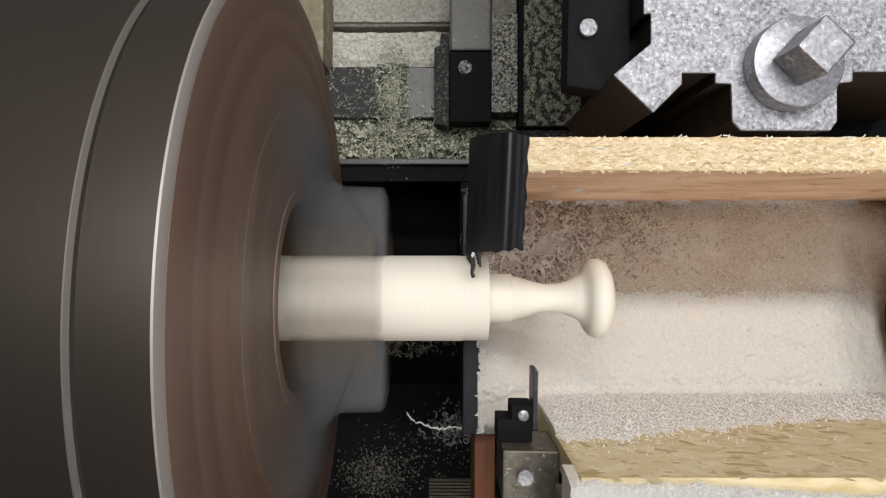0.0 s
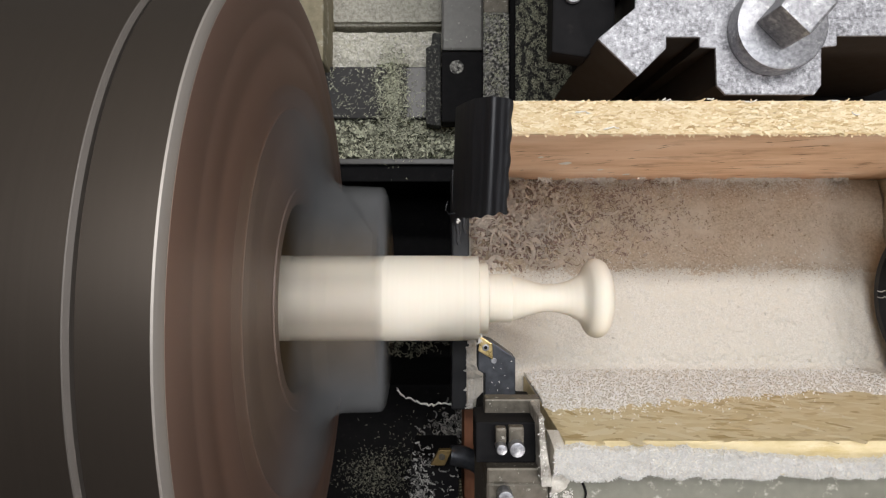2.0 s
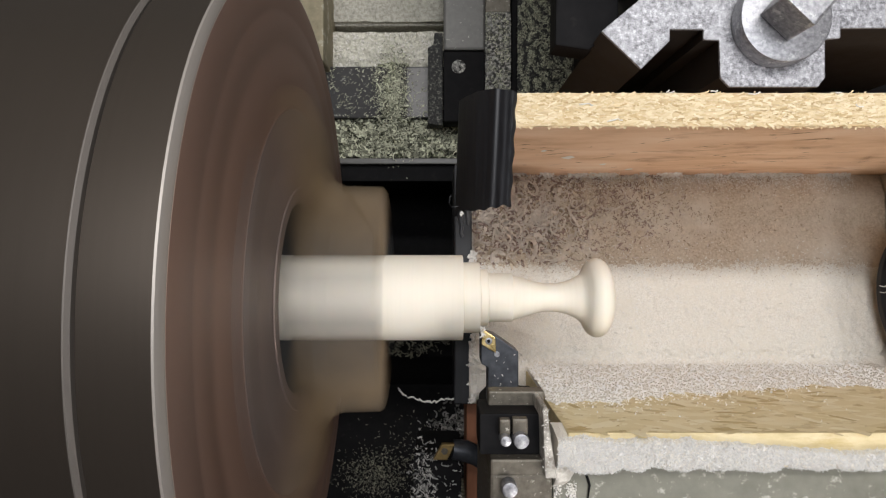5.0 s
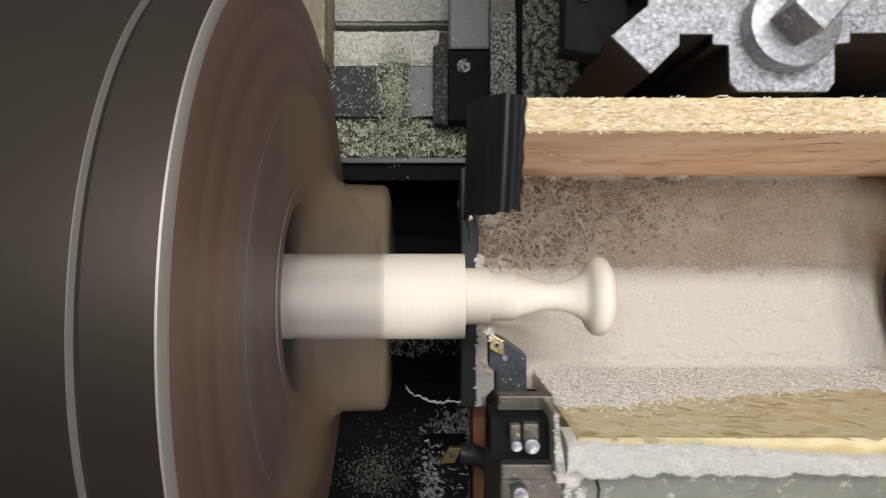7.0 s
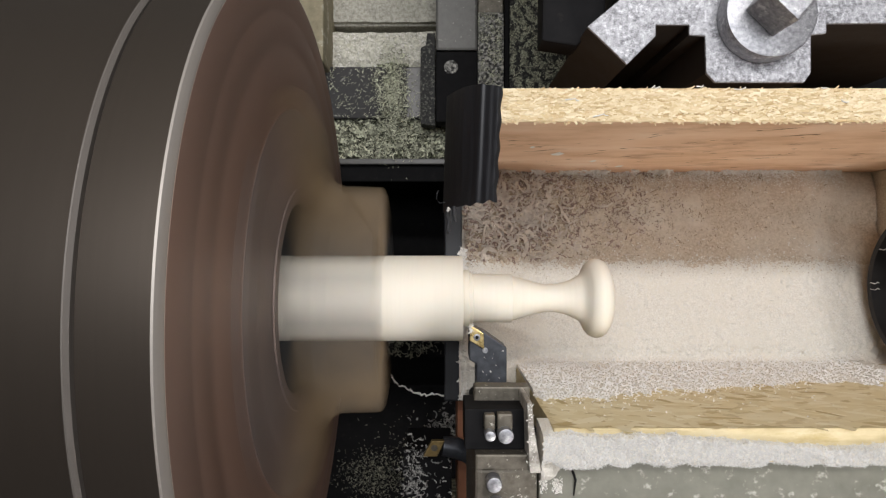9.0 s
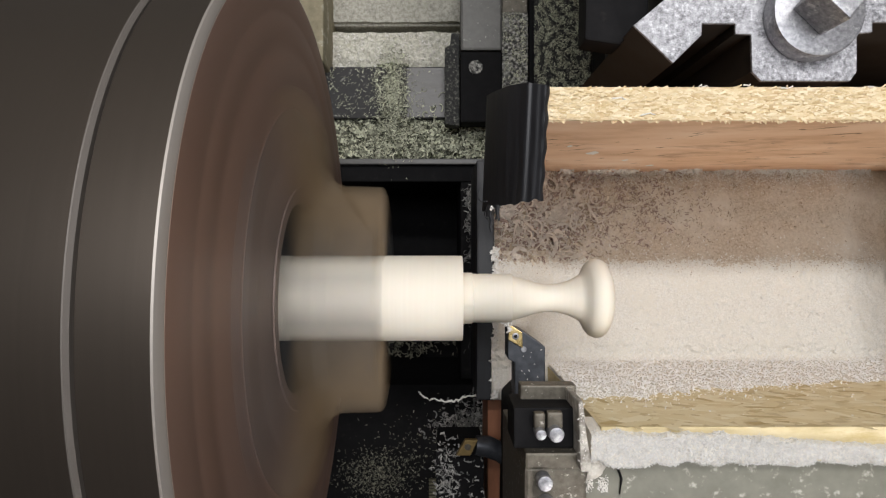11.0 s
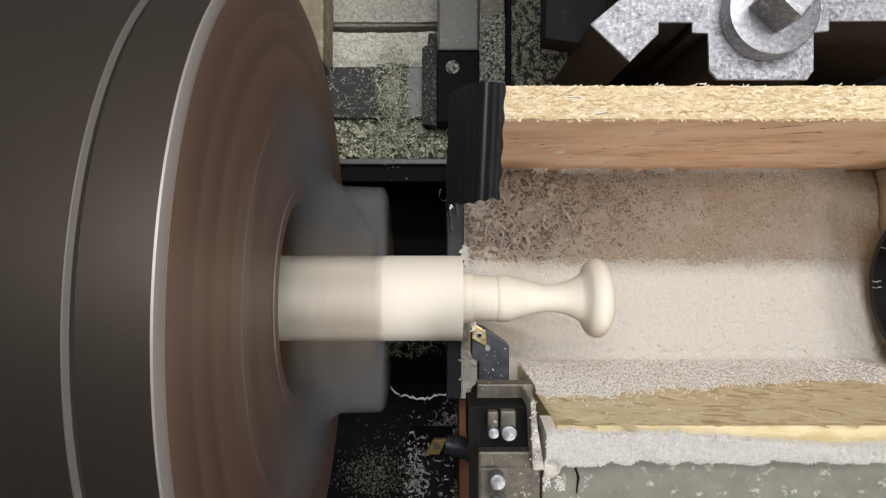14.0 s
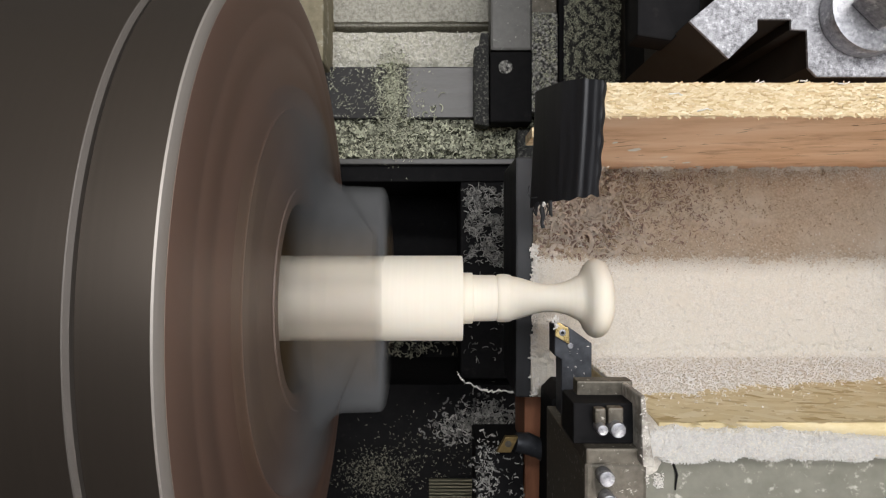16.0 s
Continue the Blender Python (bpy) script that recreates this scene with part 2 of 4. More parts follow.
def soften(bm, width, segments=2):
    if width:
        edges = [e for e in bm.edges if len(e.link_faces) == 2 and e.calc_face_angle(0) > 0.5]
        bmesh.ops.bevel(bm, geom=edges, offset=width, segments=segments, affect="EDGES", profile=0.6, clamp_overlap=True)
    return bm


def box(x0, x1, y0, y1, z0, z1, bevel=0.6):
    bm = bmesh.new()
    bmesh.ops.create_cube(bm, size=1, matrix=Matrix.Translation(((x0 + x1) / 2, (y0 + y1) / 2, (z0 + z1) / 2)) @ Matrix.Diagonal((x1 - x0, y1 - y0, z1 - z0, 1)))
    return soften(bm, bevel)


def prism(points, z0, z1, bevel=0.6):
    bm = bmesh.new()
    low = [bm.verts.new((x, y, z0)) for x, y in points]
    top = [bm.verts.new((x, y, z1)) for x, y in points]
    bm.faces.new(top)
    bm.faces.new(low[::-1])
    n = len(points)
    for i in range(n):
        bm.faces.new((low[i], low[(i + 1) % n], top[(i + 1) % n], top[i]))
    bmesh.ops.recalc_face_normals(bm, faces=bm.faces)
    return soften(bm, bevel)


def turned(profile, segments=96, y=AXIS_Y, z=0.0, closed=False):
    """A body of revolution round a line along x; profile: (x, radius)."""
    bm = bmesh.new()
    rings = []
    for x, r in profile:
        if r <= 0:
            rings.append([bm.verts.new((x, y, z))])
        else:
            rings.append([bm.verts.new((x, y + r * math.sin(a), z + r * math.cos(a))) for a in (2 * math.pi * k / segments for k in range(segments))])
    pairs = list(zip(rings, rings[1:])) + ([(rings[-1], rings[0])] if closed else [])
    for a, b in pairs:
        for k in range(segments):
            q = [a[k % len(a)], a[(k + 1) % segments % len(a)], b[(k + 1) % segments % len(b)], b[k % len(b)]]
            q = list(dict.fromkeys(q))
            if len(q) > 2:
                bm.faces.new(q)
    return bm


def disc(x, y, z0, z1, r, segments=48, bevel=0.6):
    return prism([(x + r * math.cos(2 * math.pi * k / segments), y + r * math.sin(2 * math.pi * k / segments)) for k in range(segments)], z0, z1, bevel)


def field(x0, x1, y0, y1, height, step, drop=8):
    """A closed heap: a grid with the given height and a flat underside."""
    nx, ny = max(2, int((x1 - x0) / step)), max(2, int((y1 - y0) / step))
    verts, faces = [], []
    for i in range(nx + 1):
        for j in range(ny + 1):
            x, y = x0 + (x1 - x0) * i / nx, y0 + (y1 - y0) * j / ny
            verts.append((x, y, height(x, y)))
    n = len(verts)
    for i in range(nx):
        for j in range(ny):
            a = i * (ny + 1) + j
            faces.append((a, a + ny + 1, a + ny + 2, a + 1))
    rim = [i * (ny + 1) for i in range(nx + 1)] + [nx * (ny + 1) + j for j in range(1, ny + 1)] + [i * (ny + 1) + ny for i in range(nx - 1, -1, -1)] + [j for j in range(ny - 1, 0, -1)]
    low = min(v[2] for v in verts) - drop
    verts += [(verts[k][0], verts[k][1], low) for k in rim]
    m = len(rim)
    for k in range(m):
        faces.append((rim[k], rim[(k + 1) % m], n + (k + 1) % m, n + k)[::-1])
    return verts, faces


def ribbons(places, seed, length, width, curl=1.0, spread=3.15, seg=4, rise=1.0):
    """Many small bent strips of swarf lying at the given places."""
    rnd = random.Random(seed)
    verts, faces = [], []
    for x, y, z in places:
        s = rnd.uniform(0.45, 1.5)
        ln, w = length * s, width * rnd.uniform(0.5, 1.4)
        heading, bend, lift = rnd.uniform(-spread, spread), rnd.uniform(-2.2, 2.2) * curl, rnd.uniform(-0.4, 0.9) * rise
        roll = rnd.uniform(-0.9, 0.9) * rise
        px, py, pz = x, y, z + rnd.uniform(0, 0.5) * width
        base = len(verts)
        for k in range(seg + 1):
            cx, cy = -math.sin(heading) * w / 2, math.cos(heading) * w / 2
            cz = math.sin(roll) * w / 2
            verts += [(px - cx, py - cy, pz - cz), (px + cx, py + cy, pz + cz)]
            if k:
                a = base + 2 * k
                faces.append((a - 2, a - 1, a + 1, a))
            px += math.cos(heading) * ln / seg
            py += math.sin(heading) * ln / seg
            pz += lift * ln / seg * (1 - 2 * k / seg)
            heading += bend / seg
            roll += rnd.uniform(-0.5, 0.5) * rise
    return verts, faces


def strand(points, r, sides=6, seed=0):
    """A thin wavering thread along the points."""
    rnd = random.Random(seed)
    bm = bmesh.new()
    rings = []
    for k, p in enumerate(points):
        a = Vector(points[max(0, k - 1)])
        b = Vector(points[min(len(points) - 1, k + 1)])
        d = (b - a).normalized()
        u = d.orthogonal().normalized()
        v = d.cross(u)
        rr = r * rnd.uniform(0.6, 1.3)
        rings.append([bm.verts.new(Vector(p) + (u * math.cos(6.2832 * s / sides) + v * math.sin(6.2832 * s / sides)) * rr) for s in range(sides)])
    for a, b in zip(rings, rings[1:]):
        for s in range(sides):
            bm.faces.new((a[s], a[(s + 1) % sides], b[(s + 1) % sides], b[s]))
    bm.faces.new(rings[0][::-1])
    bm.faces.new(rings[-1])
    return bm


def wav(x, y, scale, seed=0):
    return noise.noise(Vector((x / scale + seed * 7.3, y / scale - seed * 3.1, seed)))


SLIDE, SADDLE = [], []   # what rides on the cross slide, and what rides on the saddle alone

# ---- workshop shell ----
solo("floor", box(-2200, 2200, -2200, 1050, -1220, -1100, 0), CONCRETE, "grey concrete workshop floor", kind="structure")
solo("ceiling", box(-2200, 2200, -2200, 1050, 1420, 1500, 0), WALL_PAINT, "plain pale workshop ceiling", kind="structure")
# north wall: unseen, set near and white as a reflector for the chuck
for wall_name, dims in (("north_reflector", (-2200, 2200, 950, 1050)), ("wall_south", (-2200, 2200, -2300, -2200)), ("wall_east", (2200, 2300, -2200, 1050)), ("wall_west", (-2300, -2200, -2200, 1050))):
    solo(wall_name, box(*dims, -1100, 1420, 0), REFLECTOR_WALL if wall_name == "north_reflector" else WALL_PAINT, "plain white wall added as an unseen reflector" if wall_name == "north_reflector" else "plain grey workshop wall", kind="structure")

# ---- lathe bed ----
bed = thing("lathe_bed", (0, 0, -1100), "dark cast-iron lathe bed with dusty slideways", "lathe bed")
part("pit_floor", box(-420, 700, -330, 330, -360, -340, 0), BLACK_PAINT, bed, "black chip-strewn trough between the ways")
part("front_way", box(-420, 700, -215, -115, -345, -205, 1.5), BLACK_PAINT, bed, "flat black oily front slideway")
part("front_wall", box(-420, 700, -330, -217, -345, -212, 1.5), BLACK_PAINT, bed)
part("rear_way", box(-420, 700, 111, 155, -345, -205, 1.2), WAY_STEEL, bed, "flat steel rear slideway flecked with chips")
part("wiped_patch", box(-31, 90, 112, 154, -206, -204.6, 0.2), WIPED_STEEL, bed, "bare wiped steel on the rear way")
part("inner_ledge", box(-420, 700, 77, 111, -345, -216, 1.2), GRIME, bed, "ledge caked with green-grey grime")
part("edge_bar", box(-420, 700, 72, 77, -345, -205.5, 0.8), WIPED_STEEL, bed, "worn bright edge of the inner rail")
part("inner_rail", box(-420, 700, 58, 72, -345, -212, 1.0), BLACK_PAINT, bed, "black inner rail")
part("rear_ledge", box(-420, 700, 155, 190, -345, -222, 1.2), PALE_DUST, bed, "rear ledge under settled pale dust")
part("rear_tray", box(-420, 700, 197, 330, -345, -226, 2), GREY_DUST, bed, "rear drip tray under grey dust")
part("column", box(-128, -96, 150, 330, -300, -175, 2), OLIVE_PAINT, bed, "dusty upright beside the headstock")
stand = part("stand", box(-420, 700, -300, 300, -1100, -362, 4), BLACK_PAINT, bed, "dark cabinet stand")

# dust that lies on the bed
solo("ledge_dust", field(-110, 240, 156, 189, lambda x, y: -219 + 4.5 * wav(x, y, 22, 11) + 3.5 * wav(x, y, 14, 1) + 2.6 * wav(x, y, 4, 2) + 1.6 * wav(x, y, 2, 3) + 1.5 * math.sin((y - 156) / 33 * math.pi), 1.1, 3), PALE_DUST,
     "pale powdery dust settled on the rear ledge", "dust", "stuff", smooth=True)
solo("tray_dust", field(-110, 240, 199, 262, lambda x, y: -221 + 3.5 * wav(x, y, 16, 3) + 2 * wav(x, y, 4, 4), 2.2, 4), GREY_DUST,
     "grey dust heaped in the rear tray", "dust", "stuff", smooth=True)
solo("ledge_grime", field(-110, 130, 79, 111, lambda x, y: -214.5 + 3.2 * wav(x, y, 9, 5) + 2.4 * wav(x, y, 3, 6) + 1.2 * wav(x, y, 1.6, 7), 1.0, 3), GRIME,
     "grey-green chip grime on the inner ledge", "grime", "stuff", smooth=True)
solo("way_grime", field(-56, -29, 108, 158, lambda x, y: -207.5 + 5.5 * max(0, 1 - abs(x + 43 + 7 * wav(x, y, 18, 2)) / 13) + 2.2 * wav(x, y, 5, 7) + wav(x, y, 2, 8), 1.2, 3), GRIME,
     "ridge of chips swept across the rear way", "grime", "stuff", smooth=True)


def scatter(n, seed, x0, x1, y0, y1, z, thick=1.0, clump=0.0):
    rnd = random.Random(seed)
    out = []
    while len(out) < n:
        x, y = rnd.uniform(x0, x1), rnd.uniform(y0, y1)
        if clump and wav(x, y, clump, seed) < rnd.uniform(-0.25, 0.35):
            continue
        out.append((x, y, (z(x, y) if callable(z) else z) + rnd.uniform(0, thick)))
    return out


def heap(n, seed, x, y, sx, sy, z, h):
    rnd = random.Random(seed)
    out = []
    for _ in range(n):
        a, b = rnd.gauss(0, 1), rnd.gauss(0, 1)
        out.append((x + a * sx, y + b * sy, z + h * rnd.random() * math.exp(-(a * a + b * b) / 2)))
    return out


solo("way_curls", ribbons(heap(170, 95, -42, 128, 6, 18, -203, 4) + heap(90, 96, 0, 100, 22, 6, -212, 2) + heap(12, 98, -8, 118, 5, 12, -204, 1), 97, 6.5, 0.8, 2.6, seg=8), PALE_CHIP, "long pale curls of swarf on the rear way", "swarf", "stuff")
solo("ledge_chips", ribbons(scatter(5200, 11, -105, 120, 78, 112, -213, 2.4, 7), 12, 1.9, 0.55), PALE_CHIP, "fine grey chips strewn along the inner ledge", "chips", "stuff")
solo("ledge_clumps", ribbons(scatter(2300, 21, -105, 120, 79, 111, -212, 2.6, 6), 22, 3.0, 1.5, 1.6), PALE_CHIP, "pale clumped chips on the inner ledge", "chips", "stuff")
solo("ledge_fibres", ribbons(scatter(1100, 23, -105, 90, 157, 187, lambda x, y: -216.5 + 3.0 * wav(x, y, 14, 1) + 2.0 * wav(x, y, 4, 2), 1.6, 4), 24, 1.3, 0.7, 0.9), SHAVING, "fluffy pale fibres on the rear ledge", "dust", "stuff")
solo("way_chips", ribbons(scatter(420, 13, -105, -32, 110, 155, -204.7, 0.2, 9) + heap(1900, 14, -43, 128, 7.5, 20, -204, 4) + heap(160, 15, -24, 122, 9, 14, -204.7, 0.3), 15, 1.6, 0.45), PALE_CHIP,
     "fine grey chips on the rear way", "chips", "stuff")
solo("front_chips", ribbons(heap(1100, 16, -58, -192, 15, 11, -204.5, 6) + heap(420, 18, 0, -175, 34, 20, -204.5, 0.6), 18, 1.7, 0.6, 1.5), OLIVE_CHIP,
     "grey chips in loose heaps on the front way", "chips", "stuff")
solo("curled_swarf", ribbons(heap(420, 17, 37, -143, 13, 8, -204.5, 16) + heap(160, 57, 12, -152, 12, 5, -204.5, 8), 19, 5.5, 1.2, 2.6, seg=7), GREY_CHIP, "curled pale swarf tangled on the front way", "swarf", "stuff")
for k in range(9):
    part("rib", box(-12, 27, -196.4 - 2.8 * k, -194.6 - 2.8 * k, -204.8, -201.5, 0.4), RIB, bed, "thin olive metal rib")
part("gap_bed", box(15, 60, -112, 57.6, -345, -212, 1.5), BLACK_PAINT, bed, "black bed web beside the saddle")
solo("web_chips", ribbons(scatter(120, 33, 15, 60, -100, 55, -211.5, 1.5, 10) + scatter(1300, 35, 20, 60, -12, 52, -211.5, 3.5, 8), 34, 5.0, 0.7, 1.9, seg=6), GREY_CHIP, "few dim chips on the black bed web", "chips", "stuff")
solo("pit_chips", ribbons(scatter(500, 19, -60, 80, -112, -72, -330, 8, 14), 20, 5, 1.4), OLIVE_CHIP, "dim chips lying deep between the ways", "chips", "stuff")

# ---- chuck and workpiece ----
chuck = thing("lathe_chuck", (-110, AXIS_Y, 0), "large dark four-jaw lathe chuck spinning fast, rust-tinted face", "lathe chuck")
part("body", turned([(-200, 0), (-200, 157), (-101.1, 157), (-100.7, 153.5), (-97.9, 153.5), (-97.5, 157), (-77.4, 157), (-77.3, 156.4), (-77.0, 49.5), (-130, 48), (-130, 0)], 160), CHUCK_BODY, chuck, "dark dull iron chuck body", True)
part("face_plate", turned([(-77.0, 154.3), (-74.7, 154.2), (-73.9, 150), (-73.6, 141), (-73.72, 140), (-73.72, 138), (-73.5, 137), (-73.5, 127), (-73.65, 126), (-73.65, 121), (-73.4, 120), (-73.3, 99), (-73.42, 98), (-73.42, 96), (-73.2, 95.4), (-77.0, 95.4)], 160), CHUCK_FACE, chuck, "reddish-brown turned front face", True)
part("inner_face", turned([(-77.0, 95.2), (-73.1, 95.2), (-72.9, 80), (-73.0, 79), (-73.0, 77), (-72.8, 76), (-72.6, 56), (-73.2, 51.5), (-75, 49.2), (-77.0, 49.2)], 160), GREY_FACE, chuck, "greyer inner face", True)
part("front_rim", turned([(-77.25, 157.3), (-76.5, 157.2), (-75.0, 155.3), (-74.8, 154.2), (-77.25, 154.2)], 160, closed=True), BRIGHT_STEEL, chuck, "bright chamfered rim", True)
part("band_rim", turned([(-101.0, 156.9), (-100.8, 157.4), (-100.3, 157.4), (-99.2, 156.2), (-99.2, 154), (-101.0, 154)], 160, closed=True), BAND_STEEL, chuck, "thin worn edge of the body band", True)
part("bore_ring", turned([(-74.2, 57.5), (-71.9, 56.5), (-71.6, 52), (-73.5, 48.6), (-76, 48.6), (-76, 57)], 128, closed=True), GREY_FACE, chuck, "steel ring round the bore", True)


def jaw(angle):
    bm = bmesh.new()
    outline = [(-76, 21.9), (-40, 21.9), (-30.5, 21.9), (-29.5, 23), (-29.5, 55), (-31, 56.5), (-50, 57), (-56, 60), (-60, 66), (-64, 90), (-68, 104), (-76, 108)]
    sides = []
    for s in (-1, 1):
        sides.append([bm.verts.new((x, s * min(9.5, 2.0 + (r - 21.9) * 0.4), r)) for x, r in outline])
    bm.faces.new(sides[0])
    bm.faces.new(sides[1][::-1])
    n = len(outline)
    for i in range(n):
        bm.faces.new((sides[0][i], sides[1][i], sides[1][(i + 1) % n], sides[0][(i + 1) % n]))
    bmesh.ops.recalc_face_normals(bm, faces=bm.faces)
    bm.transform(Matrix.Translation((0, AXIS_Y, 0)) @ Matrix.Rotation(angle, 4, "X"))
    return bm


for q in range(4):
    part("jaw", jaw(q * math.pi / 2), (TAN_JAW, JAW_STEEL)[q % 2], chuck, ("stepped tan-coloured steel jaw", "stepped grey steel jaw")[q % 2])

PROFILE = [(-100, 0), (-100, 21.95), (9.6, 21.95), (9.96, 21.7), (9.97, 13.2), (14.95, 13.18), (15.2, 12.9), (15.25, 12.01), (26.4, 11.86), (27.3, 11.5), (28.1, 12.2), (29.9, 12.45), (32.8, 12.4),
           (34.86, 12.0), (35.6, 11.35), (39.84, 10.55), (44.5, 9.08), (48.6, 7.91), (52.1, 7.26), (58.9, 7.47), (63.3, 8.5), (66.8, 9.96), (70.3, 12.0), (72.3, 14.6),
           (73.5, 17.28), (75.0, 19.04), (76.8, 20.07), (78.8, 20.5), (80.85, 20.07), (82.9, 18.75), (84.8, 15.8), (85.8, 12.9), (86.3, 8.8), (86.4, 0)]
workpiece = thing("turned_workpiece", (0, AXIS_Y, 0), "ivory-coloured resin rod being turned, with a flared knob end", "workpiece")
part("rod", turned(PROFILE[:4] + [(9.97, 0)], 96), STOCK, workpiece, "smooth ivory rod held in the chuck", True)
part("collar", turned([(9.97, 0)] + PROFILE[4:7] + [(15.25, 0)], 96), STOCK, workpiece, "small stepped collar", True)
part("neck", turned([(15.25, 0)] + PROFILE[7:22] + [(70.0, 11.8), (70.3, 0)], 96), STOCK, workpiece, "waisted neck with a fine bead", True)
part("knob", turned([(70.0, 0), (70.0, 11.85)] + PROFILE[22:], 96), STOCK, workpiece, "flared rounded knob", True)


def layer(x0, x1, r):
    ob = solo("stock_layer", turned([(x0, r - 4), (x0, r), (x1 - 0.3, r), (x1, r - 0.3), (x1, 5), (x1 - 1, 5)], 96, closed=True), STOCK, "thin ivory resin layer still to be turned away", "workpiece layer", at=(0, AXIS_Y, 0), smooth=True, group="layers of the workpiece")
    return ob


LAYERS = [  # each layer with the times and ways that the tool drives it back
    (layer(-8, 22.8, 21.75), [(0, 0), (1.2, 0), (3.4, -13.2), (3.7, -15), (16, -15)]),
    (layer(-8, 22.8, 18.2), [(0, 0), (4.3, 0), (6.5, -13.2), (6.8, -15), (16, -15)]),
    (layer(-8, 22.8, 14.6), [(0, 0), (7.7, 0), (9.4, -12.2), (9.6, -15), (16, -15)]),
    (layer(-8, 35.4, 12.6), [(0, 0), (11.2, 0), (13.9, -20.6), (14.2, -24), (16, -24)]),
]

# ---- saddle ----
saddle = thing("lathe_saddle", (60, 100, -345), "black lathe saddle with steel keep bar, chip-flecked", "lathe saddle")
SADDLE.append(saddle)
part("bridge", box(62, 420, -112, 100, -300, -196, 2), DARK_CHIP_IRON, saddle, "dark casting flecked with chips")
part("guide_block", box(38.4, 72.2, 103, 160.3, -204, -181, 1.5), BLACK_PAINT, saddle, "black end block with a round dusty hole")
part("guide_bar", box(38.4, 72.2, 160.6, 420, -204, -179, 2.0), BAR_STEEL, saddle, "grey steel bar")
part("hole_plug", disc(50.7, 147.5, -182, -180.6, 5.6, 24, 0.3), SPECKLED, saddle, "round hole packed with pale dust")
part("wiper", prism([(25.6, 103), (38, 101), (38, 178), (31, 178), (30, 168), (25.6, 166)], -204, -188, 1.5), DARK_CHIP_IRON, saddle, "grimy felt wiper block")
part("side_plate", box(72.6, 94, 112, 194, -204, -186, 1.0), SPECKLED, saddle, "dust-grey side plate")
part("rear_plate", box(72.6, 94, 195, 420, -204, -190, 1.0), HOLDER, saddle)
# black strip in place of a groove, its shade given as colour
part("groove_strip", box(94.6, 98.4, 100, 420, -204, -183, 0.8), BLACK_PAINT, saddle, "thin black strip drawn for a dark groove")
part("apron_top", box(99, 146, 101, 420, -204, -189, 1.5), DARK_CHIP_IRON, saddle, "dark iron top thick with chips")
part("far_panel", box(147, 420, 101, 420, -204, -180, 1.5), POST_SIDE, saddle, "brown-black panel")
rides = solo("saddle_chips", ribbons(scatter(8000, 31, 99.5, 146, 102, 230, -189, 0.8, 5) + scatter(900, 32, 73, 93, 113, 193, -186, 0.5, 6), 34, 1.5, 0.42), PALE_CHIP,
             "small grey chips lying on the saddle", "chips", "stuff", at=(60, 100, -345))
SADDLE.append(rides)

# ---- cross slide and rear tool post ----
slide = thing("cross_slide", (160, 60, -196), "black cross slide under the tool posts", "cross slide")
SLIDE.append(slide)
part("casting", box(148, 420, -330, 330, -195, -140, 2), BLACK_PAINT, slide, "black cross slide casting")
part("post_base", box(135, 400, 78, 300, -139.6, -60, 2), BLACK_PAINT, slide, "black base block")

post = thing("rear_tool_post", (190, 110, -60), "speckled grey cast tool post with large clamp bolt", "tool post")
SLIDE.append(post)
PLATE = [(120, 300), (120, 125.5), (123.1, 125.5), (123.1, 112.5), (106.9, 99.0), (124.1, 82.5), (136.6, 94.8), (136.6, 99.7), (151.1, 99.7), (151.1, 95.3), (158.0, 95), (158.5, 78.8),
         (162.4, 74.6), (200.9, 74.6), (203.9, 78.8), (203.9, 95.3), (210.7, 96.0), (210.7, 100.2), (300, 101), (300, 300)]
part("top_plate", prism(PLATE, 50.2, 52, 0.5), CAST_POST, post, "speckled grey top plate")
# sides and notches get their shade from this near-black colour
part("body", prism([(x + (0.6 if x < 200 else -0.6), y + 0.6) for x, y in PLATE], -59.6, 50, 0), POST_SIDE, post, "body coloured brown-black for its shaded sides")
part("washer", disc(182, 101.9, 52, 62, 19.3, 64, 1.4), CHROME, post, "thick round chromed washer", True)
part("bolt_head", prism([(170, 102), (181.2, 114.4), (193, 103.2), (181.8, 90.6)], 62.2, 81.6, 1.2), CHROME, post, "square bolt head")
part("side_clamp", prism([(90, 99), (106, 96.5), (119.6, 109), (119.6, 300), (94, 300)], 18, 34, 1.2), BLACK_PAINT, post, "black clamp block")
part("clamp_screw", disc(99.6, 125, 34.2, 37, 4.2, 24, 1), CAST_POST, post, "round dusty clamp screw", True)

# ---- chip tray ----
tray = thing("chip_tray", (190, -20, -139.6), "home-made chip tray of chipboard and strand board, full of dust", "chip tray")
SLIDE.append(tray)
board = part("rear_board", box(65, 420, 57.0, 70.8, -125, 55.6, 0.5), BOARD_FACE, tray, "brown-faced chipboard side")


def rough_edge():
    return field(68.2, 420, 56.8, 71.0, lambda x, y: 56.3 + 0.5 * wav(x, y, 2.2, 8) + 0.35 * wav(x, y, 0.9, 9) - 0.06 * (abs(y - 63.9) - 5.5) ** 2 * (abs(y - 63.9) > 5.5), 0.9, 0.8)


